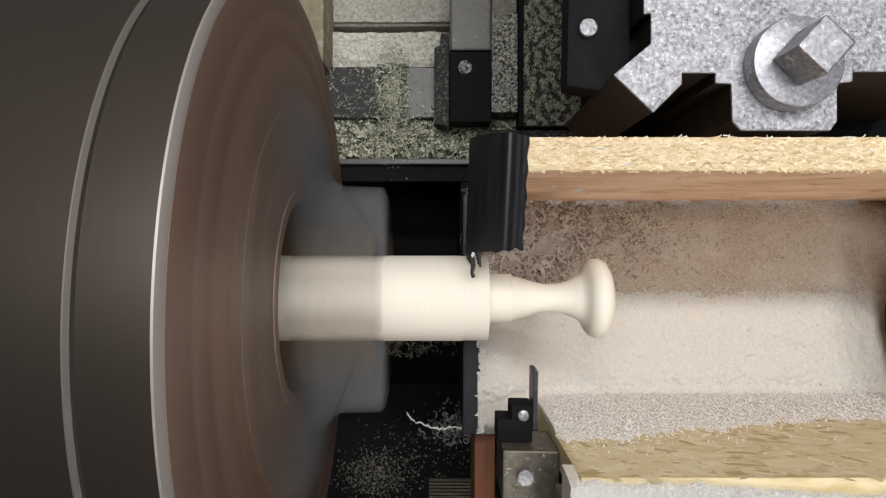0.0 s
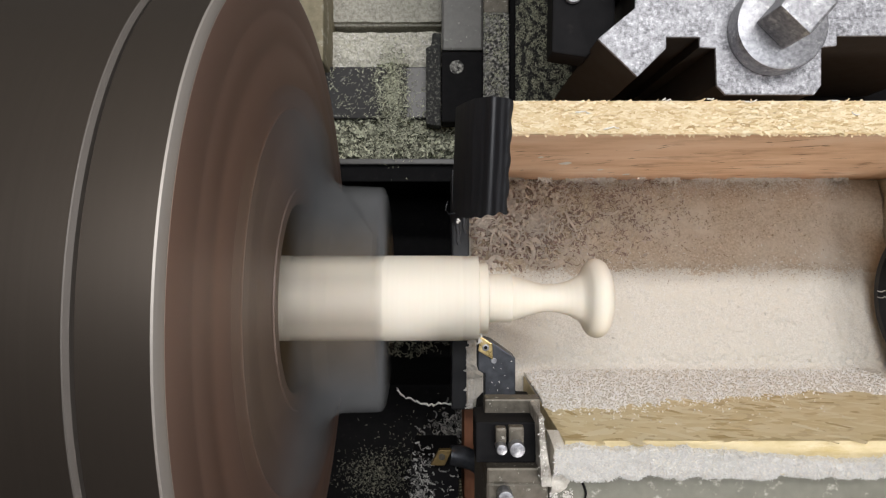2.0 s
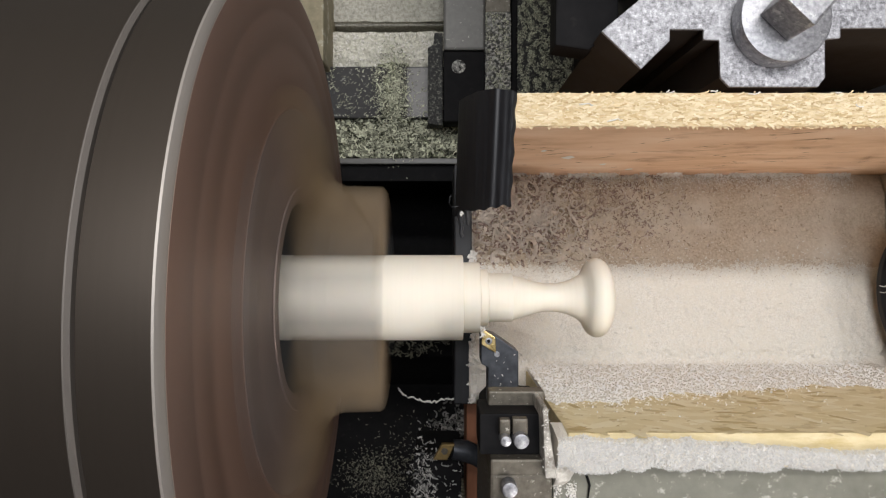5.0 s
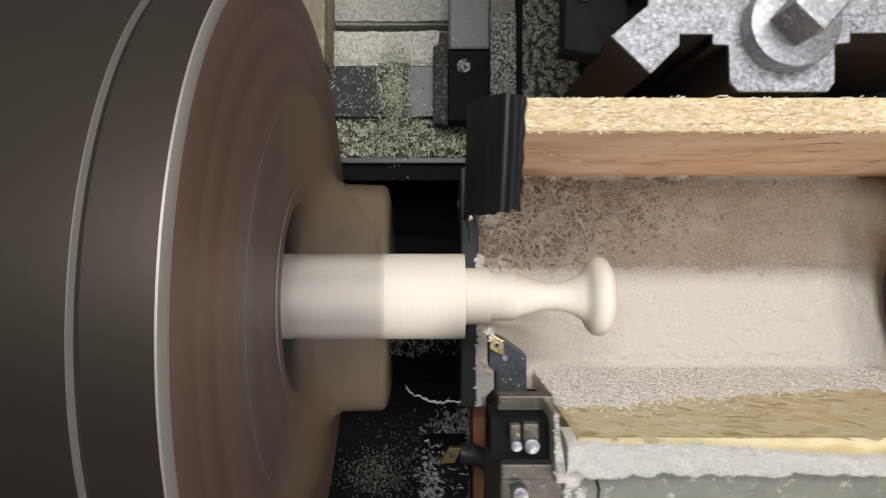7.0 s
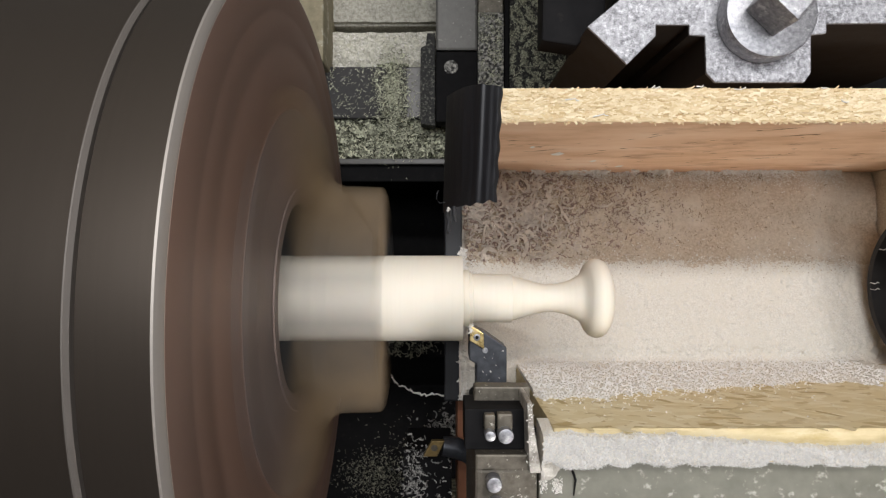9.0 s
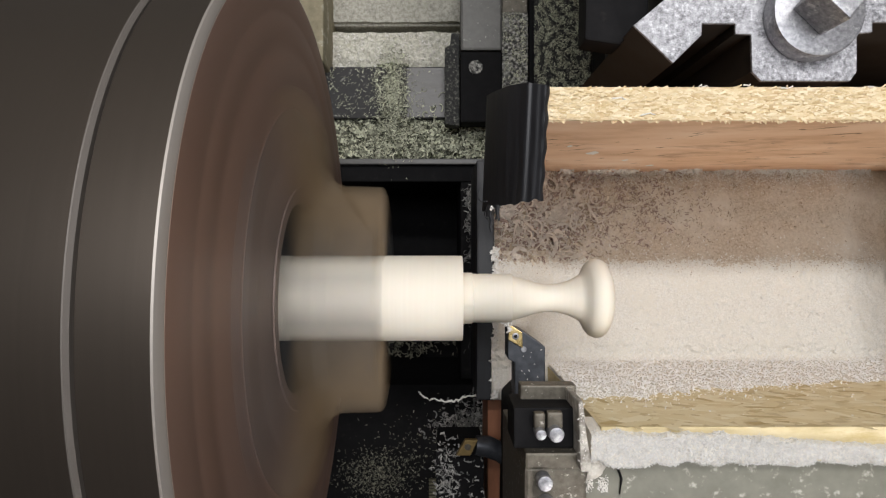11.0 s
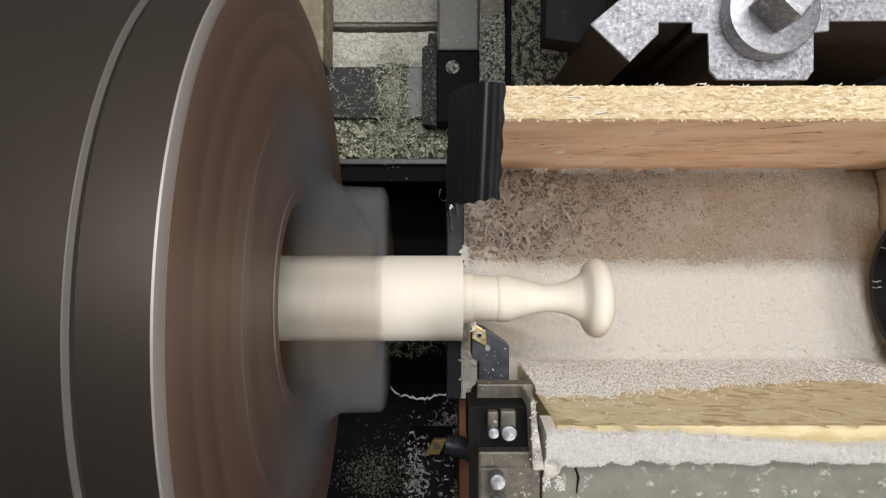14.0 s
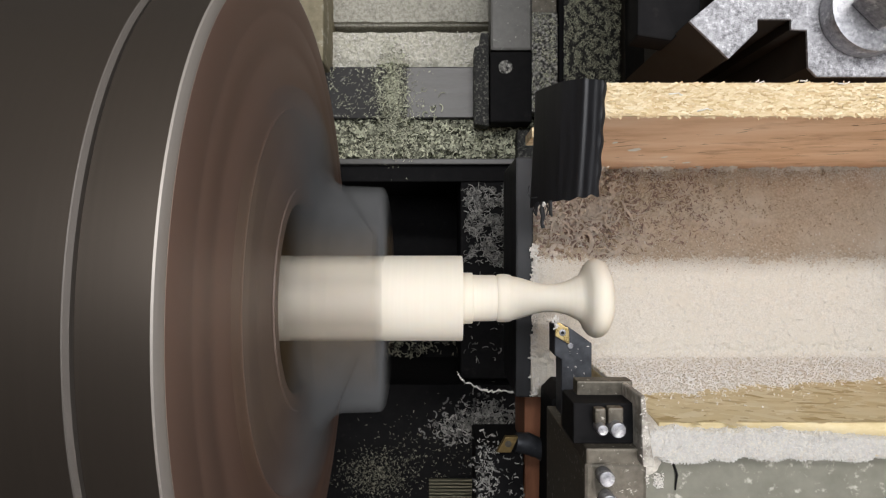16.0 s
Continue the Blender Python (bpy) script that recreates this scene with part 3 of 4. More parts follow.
part("board_edge", rough_edge(), CHIPBOARD_EDGE, board, "raw splintery chipboard edge", True)
part("splinter_fringe", ribbons(scatter(420, 71, 69, 330, 57.5, 70.3, 56.2, 0.15, 5) + scatter(900, 75, 69, 330, 56.3, 57.3, 55.0, 0.7, 4) + scatter(120, 76, 69, 330, 70.2, 71.0, 55.0, 0.6, 4), 72, 0.9, 0.45, 0.8, 1.3), SPLINTER, board, "pale wood splinters along the edge")["kind"] = "stuff"
part("edge_flake", ribbons(scatter(3000, 141, 69, 330, 57.3, 70.4, 56.45, 0.15, 0), 142, 2.6, 0.8, 0.4, 0.35, rise=0.2), EDGE_FLAKE, board, "torn wood flakes along the sawn edge")["kind"] = "stuff"
part("dust_crust", ribbons(scatter(1100, 73, 69, 320, 56.2, 56.8, lambda x, y: -117 + 5 * wav(x, y, 11, 3), 12, 12), 74, 2.2, 1.0, 0.8), SHAVING, board, "white dust crusted along the foot of the board")["kind"] = "stuff"
for bx, bz, bw, bh in ((110, -34, 3.2, 6), (137, -62, 1.6, 4), (92, -10, 1.5, 3), (160, -86, 2.4, 4)):
    ring = [(bx + bw * math.cos(a) * (1 + 0.5 * wav(a * 9, bx, 3, 2)), 56.8, bz + bh * math.sin(a) * (1 + 0.5 * wav(a * 7, bz, 3, 4))) for a in [k * math.pi / 6 for k in range(12)]]
    part("dust_blot", (ring, [tuple(range(12))]), SHAVING, board, "white dust blot")
wisp_rnd = random.Random(161)
for wx, wy in ((96, 66), (108, 58.5), (133, 71), (152, 71.6), (168, 70.4), (205, 71.2), (214, 66)):
    way = [(wx, wy, 57.2)]
    for _ in range(5):
        way.append((way[-1][0] + wisp_rnd.uniform(-0.6, 2.2), way[-1][1] + wisp_rnd.uniform(-0.9, 0.7), 57.2 + wisp_rnd.uniform(0, 0.5)))
    part("wisp", strand(way, 0.3, 5, int(wx)), SHAVING, board, "fine white wisp of swarf")
part("board_tail", box(52.5, 64.8, 66, 72.0, -75, -45, 0.8), CHIPBOARD_EDGE, board, "raw chipboard end under the flap")


def flecks():
    rnd = random.Random(83)
    verts, faces = [], []
    for _ in range(70):
        x, z = rnd.uniform(72, 320), rnd.uniform(-95, 48)
        ln, w, a = rnd.uniform(1.0, 4) * rnd.choice((1, 1, 2.6)), rnd.uniform(0.3, 1.1), rnd.gauss(0.5, 0.35)
        dx, dz = math.cos(a) * ln, math.sin(a) * ln
        k = len(verts)
        verts += [(x - dx, 56.9, z - dz), (x, 56.88, z - w), (x + dx, 56.9, z + dz), (x, 56.88, z + w)]
        faces.append((k, k + 1, k + 2, k + 3))
    return verts, faces


part("face_fleck", flecks(), FLECK, board, "dark flecks pressed into the board face")["kind"] = "stuff"
part("tray_floor", box(64, 420, -104, 56.0, -139, -126, 0.5), BROWN_WOOD, tray, "wooden tray bottom")
part("end_strip", box(45, 56.0, -92, 57, -139, -62.5, 1.2), RUBBER, tray, "black taped end strip")


front = part("front_board", box(90.9, 420, -87.5, -73.0, -125, 60, 0.5), OSB, tray, "yellowish strand board side")
def strand_flakes():
    rnd = random.Random(81)
    verts, faces = [], []
    u, v, n = Vector((1, 0, 0)), Vector((0, 0, -1)), Vector((0, 1, 0))
    for _ in range(1300):
        c = Vector((rnd.uniform(97, 290), -73.0, 60)) + v * rnd.uniform(3, 112) + n * rnd.uniform(0.05, 0.3)
        a = rnd.gauss(0, 0.7)
        d = u * math.cos(a) + v * math.sin(a)
        e = d.cross(n)
        ln, w = rnd.uniform(4, 11), rnd.uniform(1.2, 3.4)
        k = len(verts)
        verts += [c - d * ln - e * w * 0.6, c - d * ln * 0.3 - e * w, c + d * ln - e * w * 0.5, c + d * ln * 0.8 + e * w * 0.8, c - d * ln * 0.7 + e * w]
        faces.append((k, k + 1, k + 2, k + 3, k + 4))
    return [tuple(p) for p in verts], faces


part("wood_strand", strand_flakes(), STRAND, front, "pressed yellowish wood strands")["kind"] = "stuff"
part("outer_plate", box(86, 420, -150, -88.0, 26, 50, 1.2), GREY_PLATE, tray, "grey-green plate outside the tray")
part("twig", strand([(100.1, -93.0, 50.8), (101.2, -95.8, 51), (102, -98.3, 50.9), (101.6, -101.5, 50.8), (101.2, -105, 50.8)], 0.55, 6, 12), BLACK_PAINT, tray, "dark bent twig lying on the plate", True)
part("wood_block", box(53.5, 67, -172, -96, -139, -86, 1.0), BROWN_WOOD, tray, "reddish-brown wooden block")


def crust_top(x):
    """How high the crumbs cling to the front board."""
    return 14 - 16 * min(1, max(0, (x - 100) / 55)) - 24 * min(1, max(0, (x - 155) / 90)) + 11 * wav(x, 0, 11, 4) + 7 * wav(x, 0, 3, 6)


def dust_z(x, y):
    floor_z = -114 + 29 * min(1, max(0, (20 - y) / 80)) ** 0.8
    floor_z += -5 * max(0, (y - 36) / 20.5) ** 2 + 9 * min(1, max(0, (x - 170) / 130)) * min(1, max(0, (y + 20) / 45))
    floor_z += (23 - 0.04 * (y + 20)) * (0.5 + 0.5 * math.cos(math.pi * min(1, max(0, (x - 64) / 46)))) - 6 * min(1, max(0, (x - 278) / 40)) ** 2
    floor_z += 7 * min(1, max(0, (-66 - y) / 6.8)) ** 2 * min(1, max(0, (x - 86) / 9))
    rough = min(1, max(0, (-58 - y) / 6))
    return floor_z + 1.5 * wav(x, y, 19, 1) + 0.8 * wav(x, y, 6, 2) + 0.5 * wav(x, y, 4.2, 12) + 0.75 * wav(x, y, 2.4, 3) + rough * (1.2 * wav(x, y, 3.4, 8) + 0.8 * wav(x, y, 1.7, 9))


dust = solo("tray_dust_bed", field(54.2, 346, -72.8, 56.7, dust_z, 0.95, 6), DUST, "thick bed of ivory turning dust in the tray", "dust", "stuff", at=(190, -20, -139.6), smooth=True)
SLIDE.append(dust)
SLIDE.append(solo("lip_dust", field(54.2, 90.6, -93, -72.9, lambda x, y: dust_z(x, -72.0 + 0.1 * (y + 72)) - 0.3 * max(0, -84 - y) ** 1.5, 1.2, 5), DUST, "ivory dust spilling to the tray's open corner", "dust", "stuff", at=(190, -20, -139.6), smooth=True))


# the tinted layer ends where the rear board's shadow falls
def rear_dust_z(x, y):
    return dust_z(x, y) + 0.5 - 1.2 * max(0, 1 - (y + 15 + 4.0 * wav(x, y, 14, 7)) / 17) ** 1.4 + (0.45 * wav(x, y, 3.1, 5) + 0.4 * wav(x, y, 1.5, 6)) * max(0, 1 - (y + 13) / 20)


SLIDE.append(solo("shade_painted_dust", field(58.2, 345.5, -20, 56.5, rear_dust_z, 0.9, 2), SHADE_TINTED_DUST, "dust and fine chips, tinted tan for the rear board's shade", "dust", "stuff", at=(190, -20, -139.6), smooth=True))
spill_rnd = random.Random(171)
spill = []
for _ in range(1500):
    sx, sy = spill_rnd.uniform(50.5, 58), spill_rnd.uniform(-90, 2)
    if sx > 55.2 + 3.6 * wav(0, sy, 7, 3) + 2.2 * wav(0, sy, 2.6, 4):
        spill.append((sx, sy, -61.6 + spill_rnd.uniform(0, 0.8)))
flakes = scatter(2600, 41, 62, 320, -66, 10, dust_z, 0.1)
crumb_rnd = random.Random(42)


def crust_y(x, z):
    """The face of the dust that clings to the front board."""
    thick = min(1, max(0, (crust_top(x) - z) / 16)) ** 0.6
    return -73.4 + 2.6 * thick + (0.9 * wav(x, z, 5, 3) + 0.7 * wav(x, z, 2.2, 5)) * thick


crust_verts, crust_faces = field(91.2, 320, -100, 24, crust_y, 1.15, 0.5)
crust = ([(x, h, z) for x, z, h in crust_verts], [q[::-1] for q in crust_faces])
lumps = [(x, y, dust_z(x, y) + 0.2) for x, y, z in scatter(1500, 42, 88, 320, -72, -62, dust_z, 0.5) if crumb_rnd.random() < (-62 - y) / 9]
while len(lumps) < 12000:
    cx, cz = crumb_rnd.uniform(91.5, 310), crumb_rnd.uniform(-88, 24)
    if cz < crust_top(cx) + 1:
        lumps.append((cx, crust_y(cx, cz) + 0.15, cz))
for _ in range(300):
    cx = crumb_rnd.uniform(95, 250)
    lumps.append((cx, -72.7, crust_top(cx) + crumb_rnd.expovariate(0.10)))
HERE = (190, -20, -139.6)
SLIDE.append(solo("dust_flakes", ribbons(flakes, 43, 1.5, 0.55, 0.6), SHAVING, "small ivory flakes over the dust", "flakes", "stuff", at=HERE))
SLIDE.append(solo("edge_spill", ribbons(spill, 172, 1.6, 1.2, 0.9), SHAVING, "ivory crumbs spilling over the tray's taped edge", "flakes", "stuff", at=HERE))
SLIDE.append(solo("board_crust", crust, DUST, "crumbly ivory dust caked on the front board", "dust", "stuff", at=HERE, smooth=True))
SLIDE.append(solo("dust_crumbs", ribbons(lumps, 44, 0.75, 0.5, 0.8), WHITE_CRUMB, "crumbly white flakes along the tray's front", "flakes", "stuff", at=HERE))


def thinning(n, seed, start, run):
    rnd = random.Random(seed)
    return [p for p in scatter(n, seed, 59, 310, -4, 56.5, dust_z, 1.0, 8) if rnd.random() < 1.1 - (p[0] - start) / run and rnd.random() < 0.1 + (p[1] + 4) / 30]


SLIDE.append(solo("tan_shavings", ribbons(thinning(11000, 61, 59, 260), 62, 1.5, 0.6, 1.2), TAN_SHAVING, "tan shavings behind the work", "shavings", "stuff", at=HERE))
SLIDE.append(solo("dark_shavings", ribbons(thinning(7000, 63, 59, 140), 64, 2.4, 0.7, 1.2), GAP_SHADE_SHAVING, "shavings coloured purplish-brown for the heap's dark gaps", "shavings", "stuff", at=HERE))
SLIDE.append(solo("shaving_heap", ribbons(thinning(1500, 45, 59, 170), 46, 3.0, 0.8, 1.4), PINK_SHAVING, "tangle of curled ivory shavings", "shavings", "stuff", at=HERE))


def shrink(x):
    return 5 * min(1, max(0, (x - 135) / 75))


def fall_z(x, y):
    inner = -73.6 - shrink(x) + 1.3 * wav(x, 0, 9, 3) + 0.8 * wav(x, 0, 3, 5)
    outer = -90.0 + 2.6 * wav(x, 0, 12, 6) + 1.8 * wav(x, 0, 4, 7)
    edge = min(1, max(0, (inner - y) / 2.2)) * min(1, max(0, (y - outer) / 3.0))
    return 48.0 + 15.2 * edge ** 0.45 + 1.4 * wav(x, y, 6, 5) * edge + 0.9 * wav(x, y, 2.5, 6) * edge + 0.5 * wav(x, y, 1.5, 7)


furry = [(x, y, fall_z(x, y) + 0.2) for x, y, z in scatter(26000, 47, 86, 260, -93, -72.4, 60, 0.8) if fall_z(x, y) > (59.8 if y > -87.6 else 50.5)]
SLIDE.append(solo("ledge_dust_fall", field(86, 262, -93, -73.2, fall_z, 0.8, 4), DUST, "white dust fallen over the front board's edge", "dust", "stuff", at=HERE, smooth=True))
SLIDE.append(solo("ledge_fluff", ribbons(furry, 48, 0.8, 0.27, 1.0), GREY_FLUFF, "fluffy white dust on the front board's edge", "flakes", "stuff", at=HERE))

def lying(points, lift):
    return [(x, y, dust_z(x, y) + lift) for x, y, z in points if 59 < x < 300 and -6 < y < 56]


SLIDE.append(solo("coarse_shavings", ribbons(lying(heap(650, 91, 90, 24, 26, 18, 0, 0), 0.9), 92, 3.8, 1.2, 1.7), TAN_SHAVING, "broad curled tan shavings", "shavings", "stuff", at=HERE))
SLIDE.append(solo("dark_gaps", ribbons(lying(heap(900, 121, 84, 24, 22, 17, 0, 0), 0.5), 122, 3.4, 1.5, 1.5), GAP_SHADE_SHAVING, "curls coloured purplish-brown for the shade under the heap", "shavings", "stuff", at=HERE))
SLIDE.append(solo("long_curls", ribbons(lying(heap(330, 123, 86, 24, 24, 17, 0, 0), 1.6), 124, 11, 1.0, 2.6, seg=12), LONG_CURL, "long matted curls of ivory shaving", "shavings", "stuff", at=HERE))
SLIDE.append(solo("broad_curls", ribbons(lying(heap(110, 125, 92, 26, 20, 13, 0, 0), 1.6), 126, 8, 2.4, 2.2, seg=9), LONG_CURL, "broad flat curls of ivory shaving", "shavings", "stuff", at=HERE))
SLIDE.append(solo("tangled_shavings", ribbons(lying(heap(190, 103, 82, 26, 17, 17, 0, 0), 1.0), 104, 4.2, 1.7, 1.7), PINK_SHAVING, "long pale curls tangled in the heap", "shavings", "stuff", at=HERE))
rim = random.Random(111)
# flecks blur the front edge of the painted shade
edge = [(x, y, dust_z(x, y) + 0.25) for x, y, z in scatter(5000, 112, 60, 326, -19, -3, dust_z, 0.1) if rim.random() < ((y + 19) / 16) ** 2.2]
SLIDE.append(solo("tan_flecks", ribbons(edge, 113, 0.6, 0.4, 0.6), TAN_SHAVING, "fine tan flecks softening the painted shade's edge", "flakes", "stuff", at=HERE))
pale = [(x, y, rear_dust_z(x, y) + 0.2) for x, y, z in scatter(5000, 114, 60, 326, -16, 6, rear_dust_z, 0.1) if rim.random() < ((6 - y) / 22) ** 2]
pale += [(x, y, rear_dust_z(x, y) + 0.2) for x, y, z in scatter(9000, 115, 95, 326, 36, 56.3, rear_dust_z, 0.1) if rim.random() < ((y - 36) / 20) ** 2.2]
SLIDE.append(solo("pale_flecks", ribbons(pale, 116, 0.75, 0.5, 0.6), SHAVING, "fine ivory flecks drifted over the shade-tinted dust", "flakes", "stuff", at=HERE))

# black flap over the board's end
flap = thing("rubber_flap", (55, 45, 56), "black rubber tape flap over the board's end, frayed", "tape flap")
SLIDE.append(flap)


def flap_mesh():
    nx, ny = 40, 34
    top, bot = [], []
    for i in range(nx + 1):
        u = i / nx
        for j in range(ny + 1):
            v = j / ny
            x = 44 + 2.0 * v * (1 - u) + (69.4 - 44) * u - 2.0 * (1 - v) * u + 0.35 * math.sin(v * 26 + 2) * (u > 0.9)
            y = 21 + 2.2 * u + (57 - 9.4 * u) * v + (1.2 * wav(x, 0, 2.5, 4) if v < 0.05 else 0)
            z = 58.4 - 45 * (1 - u) ** 2.3 + (0.55 * math.sin(u * 23) + 0.4 * math.sin(u * 41 + 1)) * min(1, max(0, (u - 0.2) * 4)) - 5 * (1 - v) ** 2
            top.append((x, y, z))
            bot.append((x, y, z - 1.3))
    verts = top + bot
    n, w = len(top), ny + 1
    faces = []
    for i in range(nx):
        for j in range(ny):
            a = i * w + j
            faces.append((a, a + w, a + w + 1, a + 1))
            faces.append((n + a, n + a + 1, n + a + w + 1, n + a + w))
    for i in range(nx):
        for a, b in ((i * w, (i + 1) * w), ((i + 1) * w + ny, i * w + ny)):
            faces.append((a, n + a, n + b, b))
    for j in range(ny):
        for a, b in ((j + 1, j), (nx * w + j, nx * w + j + 1)):
            faces.append((a, n + a, n + b, b))
    return verts, faces


part("sheet", flap_mesh(), RUBBER, flap, "", True)
part("shred", strand([(46.5, 22, 32), (46.2, 18.5, 31), (47, 15.5, 30.5), (46.4, 12, 30), (47.2, 10, 29.5)], 1.1, 6, 1), RUBBER, flap, "torn black shred", True)
part("shred", strand([(49, 22, 38), (49.2, 18, 37), (50, 15, 36)], 0.8, 6, 2), RUBBER, flap, "torn black shred", True)
frayed = random.Random(131)
for k in range(7):
    fx, fy = frayed.uniform(44.6, 51), frayed.uniform(21, 24)
    fz = 58.4 - 45 * (1 - (fx - 44) / 25.4) ** 2.3 - 5
    part("shred", strand([(fx, fy, fz), (fx + frayed.uniform(-0.8, 0.8), fy - 2.2, fz - 0.8), (fx + frayed.uniform(-1.5, 1.5), fy - frayed.uniform(3.5, 7), fz - 1.5)], frayed.uniform(0.3, 0.7), 6, 40 + k), RUBBER, flap, "torn black shred", True)
part("curl", strand([(45.5, 25, 22), (42.5, 24.5, 22), (41, 26.5, 22), (41.4, 29.5, 22.5), (42, 30.5, 23)], 0.35, 5, 3), RUBBER, flap, "curled black thread", True)
part("crumb", strand([(46.5, 21.5, 34), (47.3, 20.6, 34.5), (46.2, 20, 34)], 0.9, 6, 4), SHAVING, flap, "white crumb caught on the edge", True)

# dust hose at the tray's end
hose = thing("dust_hose", (330, -22, -92), "wide black dust extraction hose at the tray's end", "dust hose")
SLIDE.append(hose)
part("end_board", box(347, 361, -72.8, 56.8, -126, -42, 1), SHADE_TINTED_DUST, tray, "dust-coated end board")
part("mouth", turned([(327, 46), (326, 48.5), (328, 50), (420, 50), (420, 46)], 72, -22, -42, closed=True), HOSE, hose, "dark round hose mouth", True)
part("inside", turned([(341, 0), (341, 46.4), (344, 46.4), (344, 0)], 64, -22, -42), HOSE, hose, "black hose interior")
for k, (a, b) in enumerate(((24, -62), (2, -70), (-2, -70))):
    part("fluff", strand([(331, a - 22, b - 16), (328.5, a - 21.4, b - 14), (326, a - 22.3, b - 13), (323, a - 21.6, b - 13)], 0.35, 5, k), SHAVING, hose, "white wisp of dust")

# ---- front turret ----
turret = thing("tool_turret", (80, -160, -60), "worn steel indexing tool turret with clamped cutters", "tool turret")
part("base", prism([(58, -196), (104, -196), (104, -92), (97, -80), (66, -78), (60, -84)], -59.8, -21, 1.5), BLACK_PAINT, turret, "black turret base")
part("rear_block", box(57.0, 82.2, -196, -86.3, -20.8, 71, 1.4), HOLDER, turret, "worn brown turret block")
part("block_lip", box(57.0, 81.0, -86.1, -79.4, 20, 74, 1.0), HOLDER, turret, "worn grey-brown front lip of the block")
part("front_bar", box(57.5, 81.5, -66.6, -56.6, 46, 55, 0.9), HOLDER, turret, "worn steel clamping bar")
# solid black block stands in for the shaded recess round the screws
part("pocket", box(53.0, 77.4, -79.2, -62.6, 44, 69, 0.8), BLACK_PAINT, turret, "black block coloured as a dark clamp recess")
part("side_cheek", prism([(76.8, -57.4), (78.8, -57.0), (79.8, -68), (82.6, -85), (77.8, -85)], 52, 80, 1.6), CHEEK, turret, "side cheek caked with pale dust")
for kx, w, top in ((62.8, 4.4, -63.6), (68.9, 6.2, -63.2)):
    part("clamp_key", box(kx - w / 2, kx + w / 2, -70, top, 69.2, 74, 0.9), HOLDER, turret, "grey clamp key")
    part("clamp_screw", disc(kx, -71.2, 69.2, 78, w * 0.5, 24, 1.0), CHROME, turret, "bright clamp screw", True)
for sx, sy in ((64.3, -86.6 - 3.6), (65.4, -99.5)):
    part("cap_screw", disc(sx, sy, 71.2, 78.5, 3.1, 24, 0.8), CHROME, turret, "round screw head", True)
tool = part("turning_tool", prism([(57.9, -39.6), (60.2, -39.2), (65.4, -40.6), (77.3, -49), (77.3, -95), (61.5, -95), (61.5, -57.4), (57.9, -55.2)], -17, -0.6, 0.6), TOOL_STEEL, turret, "blued steel turning tool shank")
part("insert", prism([(58.4, -37.0), (65.2, -41.3), (65.5, -49.5), (57.9, -45.0)], -3.2, 0.9, 0.4), GOLD, tool, "gold-coated rhombic carbide insert")
part("insert_screw", disc(61.7, -43.2, 0.9, 1.4, 1.8, 20, 0.3), CHROME, tool, "grey insert screw", True)
part("socket", disc(61.7, -43.2, 1.4, 1.5, 0.9, 12, 0), BLACK_PAINT, tool, "dark screw socket")
part("shim_pin", disc(66.0, -50.2, -0.8, 0.3, 1.5, 16, 0.3), CHROME, tool, "small bright pin")
bar = part("boring_bar", strand([(74, -135, -57), (67, -128, -57), (59, -121.5, -56), (51, -118, -55), (44, -117, -54.5)], 5.2, 12, 5), TOOL_STEEL, turret, "curved black boring bar", True)
part("insert", prism([(32.2, -121.9), (40.7, -121.9), (45.1, -112.7), (37.3, -112.7)], -54, -49.5, 0.4), DULL_GOLD, bar, "dull gold carbide insert")
part("insert_screw", disc(39.0, -116.6, -49.5, -49, 2.0, 20, 0.3), HOLDER, bar, "grey insert screw")
part("holder_chip", ribbons(heap(260, 151, 26, -140, 4, 14, -59.8, 2.5) + scatter(60, 152, 22, 49, -170, -123, -59.9, 0.3), 153, 2.4, 0.8, 1.6), GREY_CHIP, turret, "grey chips lying on the bar holder")["kind"] = "stuff"
part("bar_holder", box(20, 49.5, -178, -121.5, -110, -60, 1.5), BLACK_PAINT, turret, "black bar holder")
blade = part("parting_tool", box(170, 200.7, -159.8, -157.4, -14, 2, 0.4), TOOL_STEEL, turret, "thin dark parting blade")
part("blade_block", box(176.2, 183, -157, -146, -14, 4, 0.8), BLACK_PAINT, blade, "black blade block")
part("blade_clamp", box(164, 176, -157.2, -139, -14, 3, 0.8), BLACK_PAINT, blade, "black stepped clamp")
part("blade_holder", box(138, 163.6, -169, -141, -20, 15, 1.0), HOLDER, blade, "worn grey-brown blade holder")
part("blade_screw", disc(178.5, -152, 4, 6.5, 2.8, 20, 0.6), CHROME, blade, "bright blade screw", True)
part("holder_screw", disc(151, -152, 15, 18, 4.0, 20, 0.6), CHROME, blade, "round holder screw", True)
fluff = [(x, y, z) for x, y, z in scatter(50, 51, 77.2, 79.4, -84, -58, 80, 0.3) + scatter(500, 53, 86.5, 96, -104, -88.5, 50.1, 1.2, 4)]
part("corner_dust", field(86.4, 97, -101, -88.2, lambda x, y: 47 + 8.5 * max(0, 1 - ((x - 88) / 9) ** 2 - ((y + 92) / 9) ** 2) + 1.2 * wav(x, y, 3, 5) + 0.7 * wav(x, y, 1.5, 6), 0.7, 2), DUST, turret, "white dust heaped beside the cheek", True)["kind"] = "stuff"
part("stuck_dust", ribbons(fluff, 52, 0.7, 0.35, 0.8), SHAVING, turret, "white dust stuck to the cheek")["kind"] = "stuff"

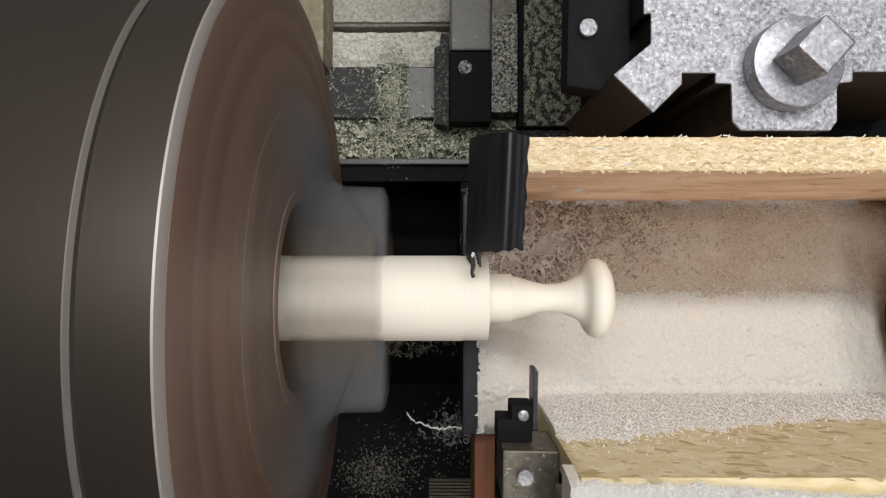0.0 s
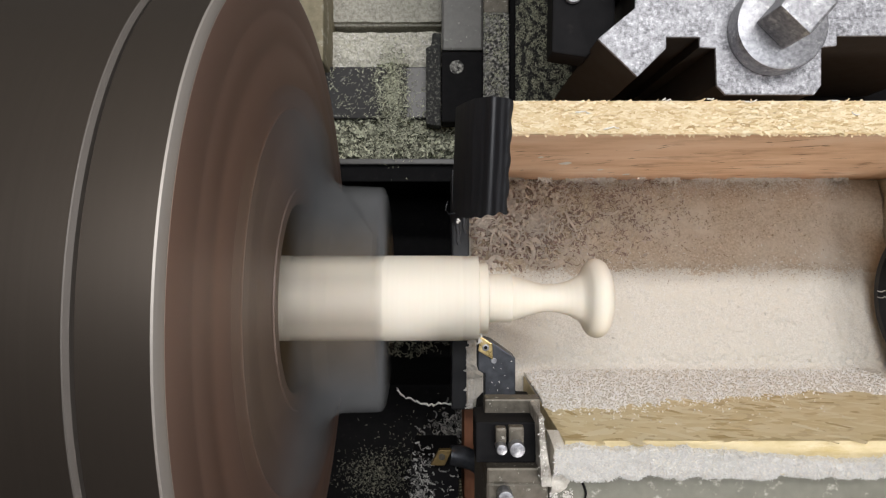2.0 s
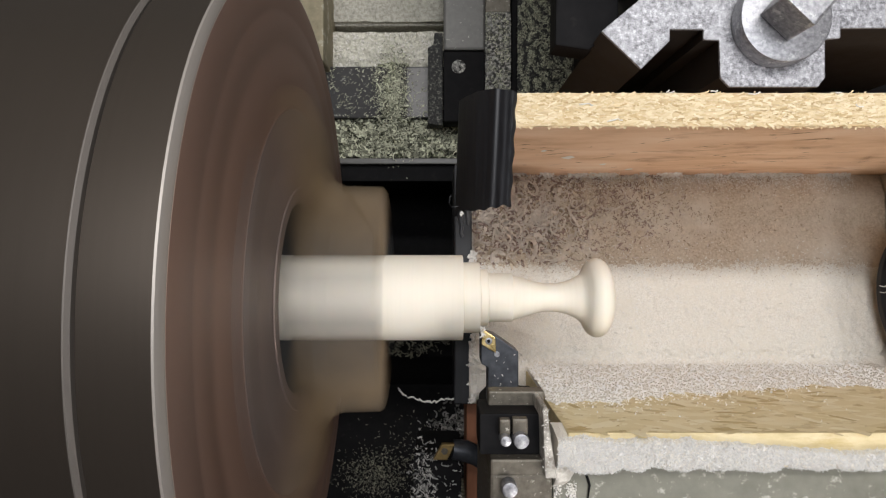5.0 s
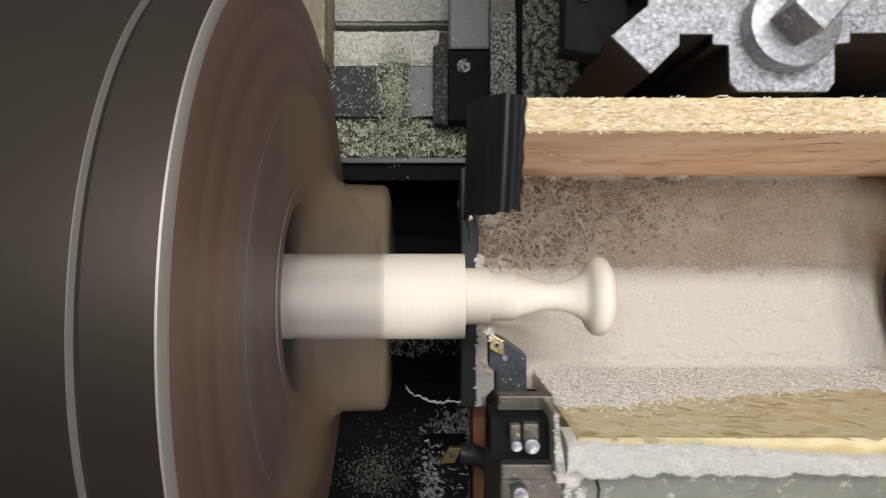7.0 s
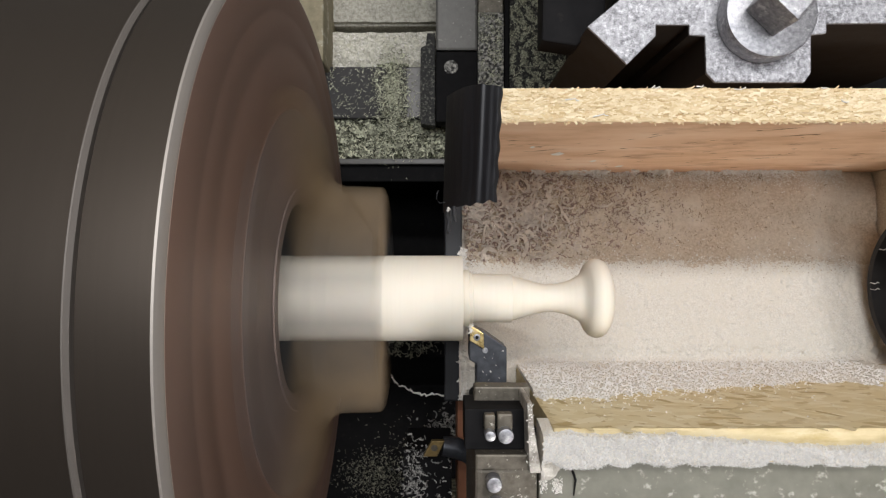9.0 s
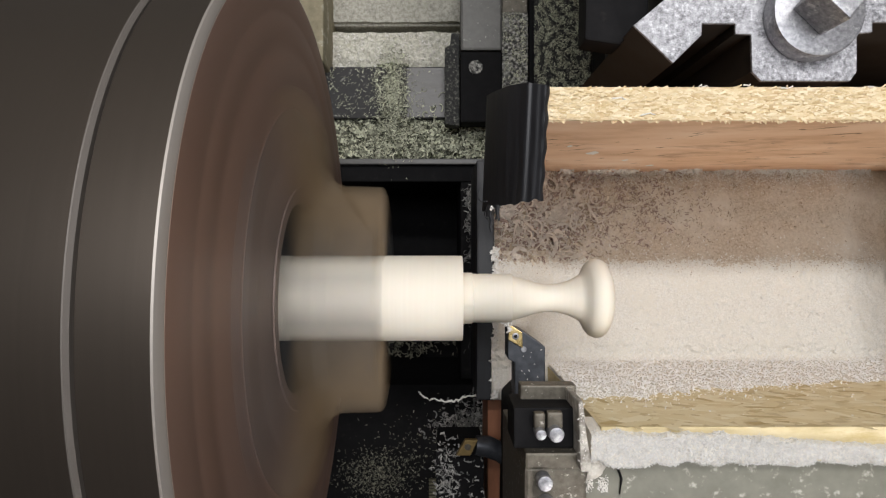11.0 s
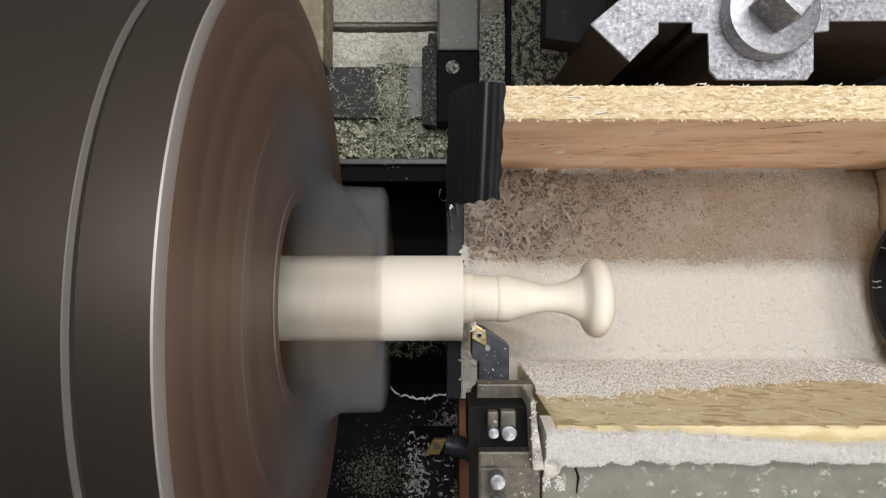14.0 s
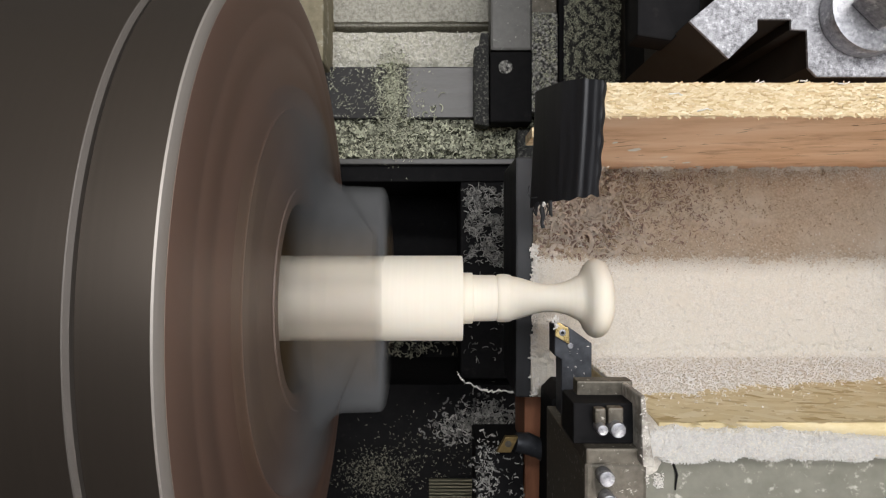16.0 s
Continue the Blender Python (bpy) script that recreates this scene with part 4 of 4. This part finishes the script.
part("clinging_chip", ribbons(heap(14, 98, 58.0, -37.6, 1.6, 1.4, 0.5, 3), 99, 2.6, 0.8, 1.8), SHAVING, tool, "white chips clinging to the tool tip")["kind"] = "stuff"
part("shank_fleck", ribbons(heap(14, 101, 69, -60, 4, 8, -0.5, 0.2), 102, 0.7, 0.25, 0.6), SHAVING, tool, "white flecks on the shank")["kind"] = "stuff"

# swarf thread caught at the tray's edge
def crinkled(points, amount, seed):
    rnd = random.Random(seed)
    out = []
    for a, b in zip(points, points[1:]):
        for k in range(4):
            out.append(Vector(a).lerp(Vector(b), k / 4) + Vector([rnd.uniform(-amount, amount) for _ in range(3)]))
    return out + [Vector(points[-1])]


WAY = [(9, -86, -92), (11, -90, -92), (15, -92, -92), (21, -94, -91), (27, -96, -90), (33, -95.5, -88), (40, -94, -86), (46, -93, -82)]
thread = solo("swarf_thread", strand(crinkled(WAY, 0.8, 3), 0.7, 6, 7), SHAVING,
              "thin pale swarf thread hanging at the tray's edge", "swarf", at=(46, -93, -82), smooth=True)

# ---- what moves ----
# times with the carriage's way along the bed and the cross slide's way, from the last position
TRAVEL = [(0.0, -32.79, -23.26), (0.5, -33.16, -23.66), (0.6, -33.44, -22.76), (0.7, -33.72, -17.41), (0.8, -33.77, -11.82), (0.9, -33.81, -10.09), (1.0, -34.09, -8.95), (1.1, -34.47, -8.27),
          (1.5, -36.61, -7.73), (2.0, -39.67, -7.73), (2.5, -42.85, -7.68), (3.0, -45.97, -7.69), (3.3, -47.57, -7.75), (3.4, -47.91, -8.01), (3.5, -47.88, -9.11), (3.6, -47.5, -9.15),
          (3.7, -44.85, -9.56), (3.8, -38.57, -10.69), (3.9, -34.46, -10.13), (4.0, -33.61, -7.41), (4.1, -33.74, -5.25), (4.2, -34.24, -5.02), (6.3, -46.42, -3.91), (6.5, -47.65, -4.17),
          (6.7, -47.51, -4.75), (6.8, -46.78, -5.23), (6.9, -40.75, -6.41), (7.0, -34.95, -7.37), (7.1, -32.68, -6.2), (7.2, -32.22, -4.54), (7.4, -33.93, -3.65), (7.5, -34.92, -2.84),
          (8.0, -37.89, -2.41), (8.5, -40.95, -2.36), (9.0, -44.18, -2.4), (9.2, -45.72, -2.47), (9.5, -47.52, -2.58), (9.75, -46.78, -5.57), (10.1, -26.52, -6.18), (10.45, -19.75, -4.38),
          (10.7, -21.66, -2.07), (11.3, -25.97, -1.81), (11.5, -27.16, -1.77), (12.0, -30.41, -1.74), (12.5, -33.69, -1.3), (13.0, -36.66, -1.3), (13.5, -39.79, -1.3), (14.0, -42.91, -1.3),
          (14.2, -42.66, -2.63), (14.3, -42.41, -4.26), (14.4, -41.68, -7.58), (14.5, -41.18, -12.58), (14.6, -41.6, -18.4), (14.7, -41.76, -22.28), (14.8, -41.45, -24.0), (14.9, -40.16, -24.26),
          (15.0, -34.18, -24.29), (15.1, -22.69, -24.1), (15.2, -12.54, -23.91), (15.3, -6.0, -22.15), (15.4, -1.38, -17.01), (15.5, 0.1, -11.16), (15.6, 0.08, -3.63), (15.7, 0.3, -0.43),
          (15.8, 0.28, -0.12), (16.0, 0.0, 0.0)]


def shifted(ob, dx, dy, rx=0.0, rz=0.0):
    x, y, z = ob["base"]
    return pose((x + dx) * MM, (y + dy) * MM, z * MM, rx, 0, rz)


def motions():
    for ob in SADDLE:
        walk(ob, [(t, shifted(ob, dx, 0)) for t, dx, dy in TRAVEL])
    for ob in SLIDE:
        walk(ob, [(t, shifted(ob, dx, dy)) for t, dx, dy in TRAVEL])
    # the turret indexes a quarter turn just after the start
    index = [(0.0, 89.0), (0.07, 88.0), (0.1, 76.0), (0.14, 30.0), (0.17, 6.0), (0.2, 0.0)]
    first = [(t, shifted(turret, -32.8, -23.4, 0, a)) for t, a in index]
    walk(turret, first + [(t, shifted(turret, dx, dy)) for t, dx, dy in TRAVEL[1:]])
    # the thread swings while it rides along
    swing = [(t, shifted(thread, dx, dy, 0, 8 * math.sin(9 * t) + 5 * math.sin(23 * t))) for t, dx, dy in TRAVEL]
    walk(thread, swing)
    # spindle: chuck, workpiece and its outer layers turn together
    turn = 87.0
    spin = [(k / FPS, -turn * k) for k in range(16 * FPS + 1)]
    walk(chuck, [(t, shifted(chuck, 0, 0, a)) for t, a in spin])
    walk(workpiece, [(t, shifted(workpiece, 0, 0, a)) for t, a in spin])
    for ob, rows in LAYERS:
        ts, xs = [r[0] for r in rows], [r[1] for r in rows]
        walk(ob, [(t, shifted(ob, float(np.interp(t, ts, xs)), 0, a)) for t, a in spin])


motions()
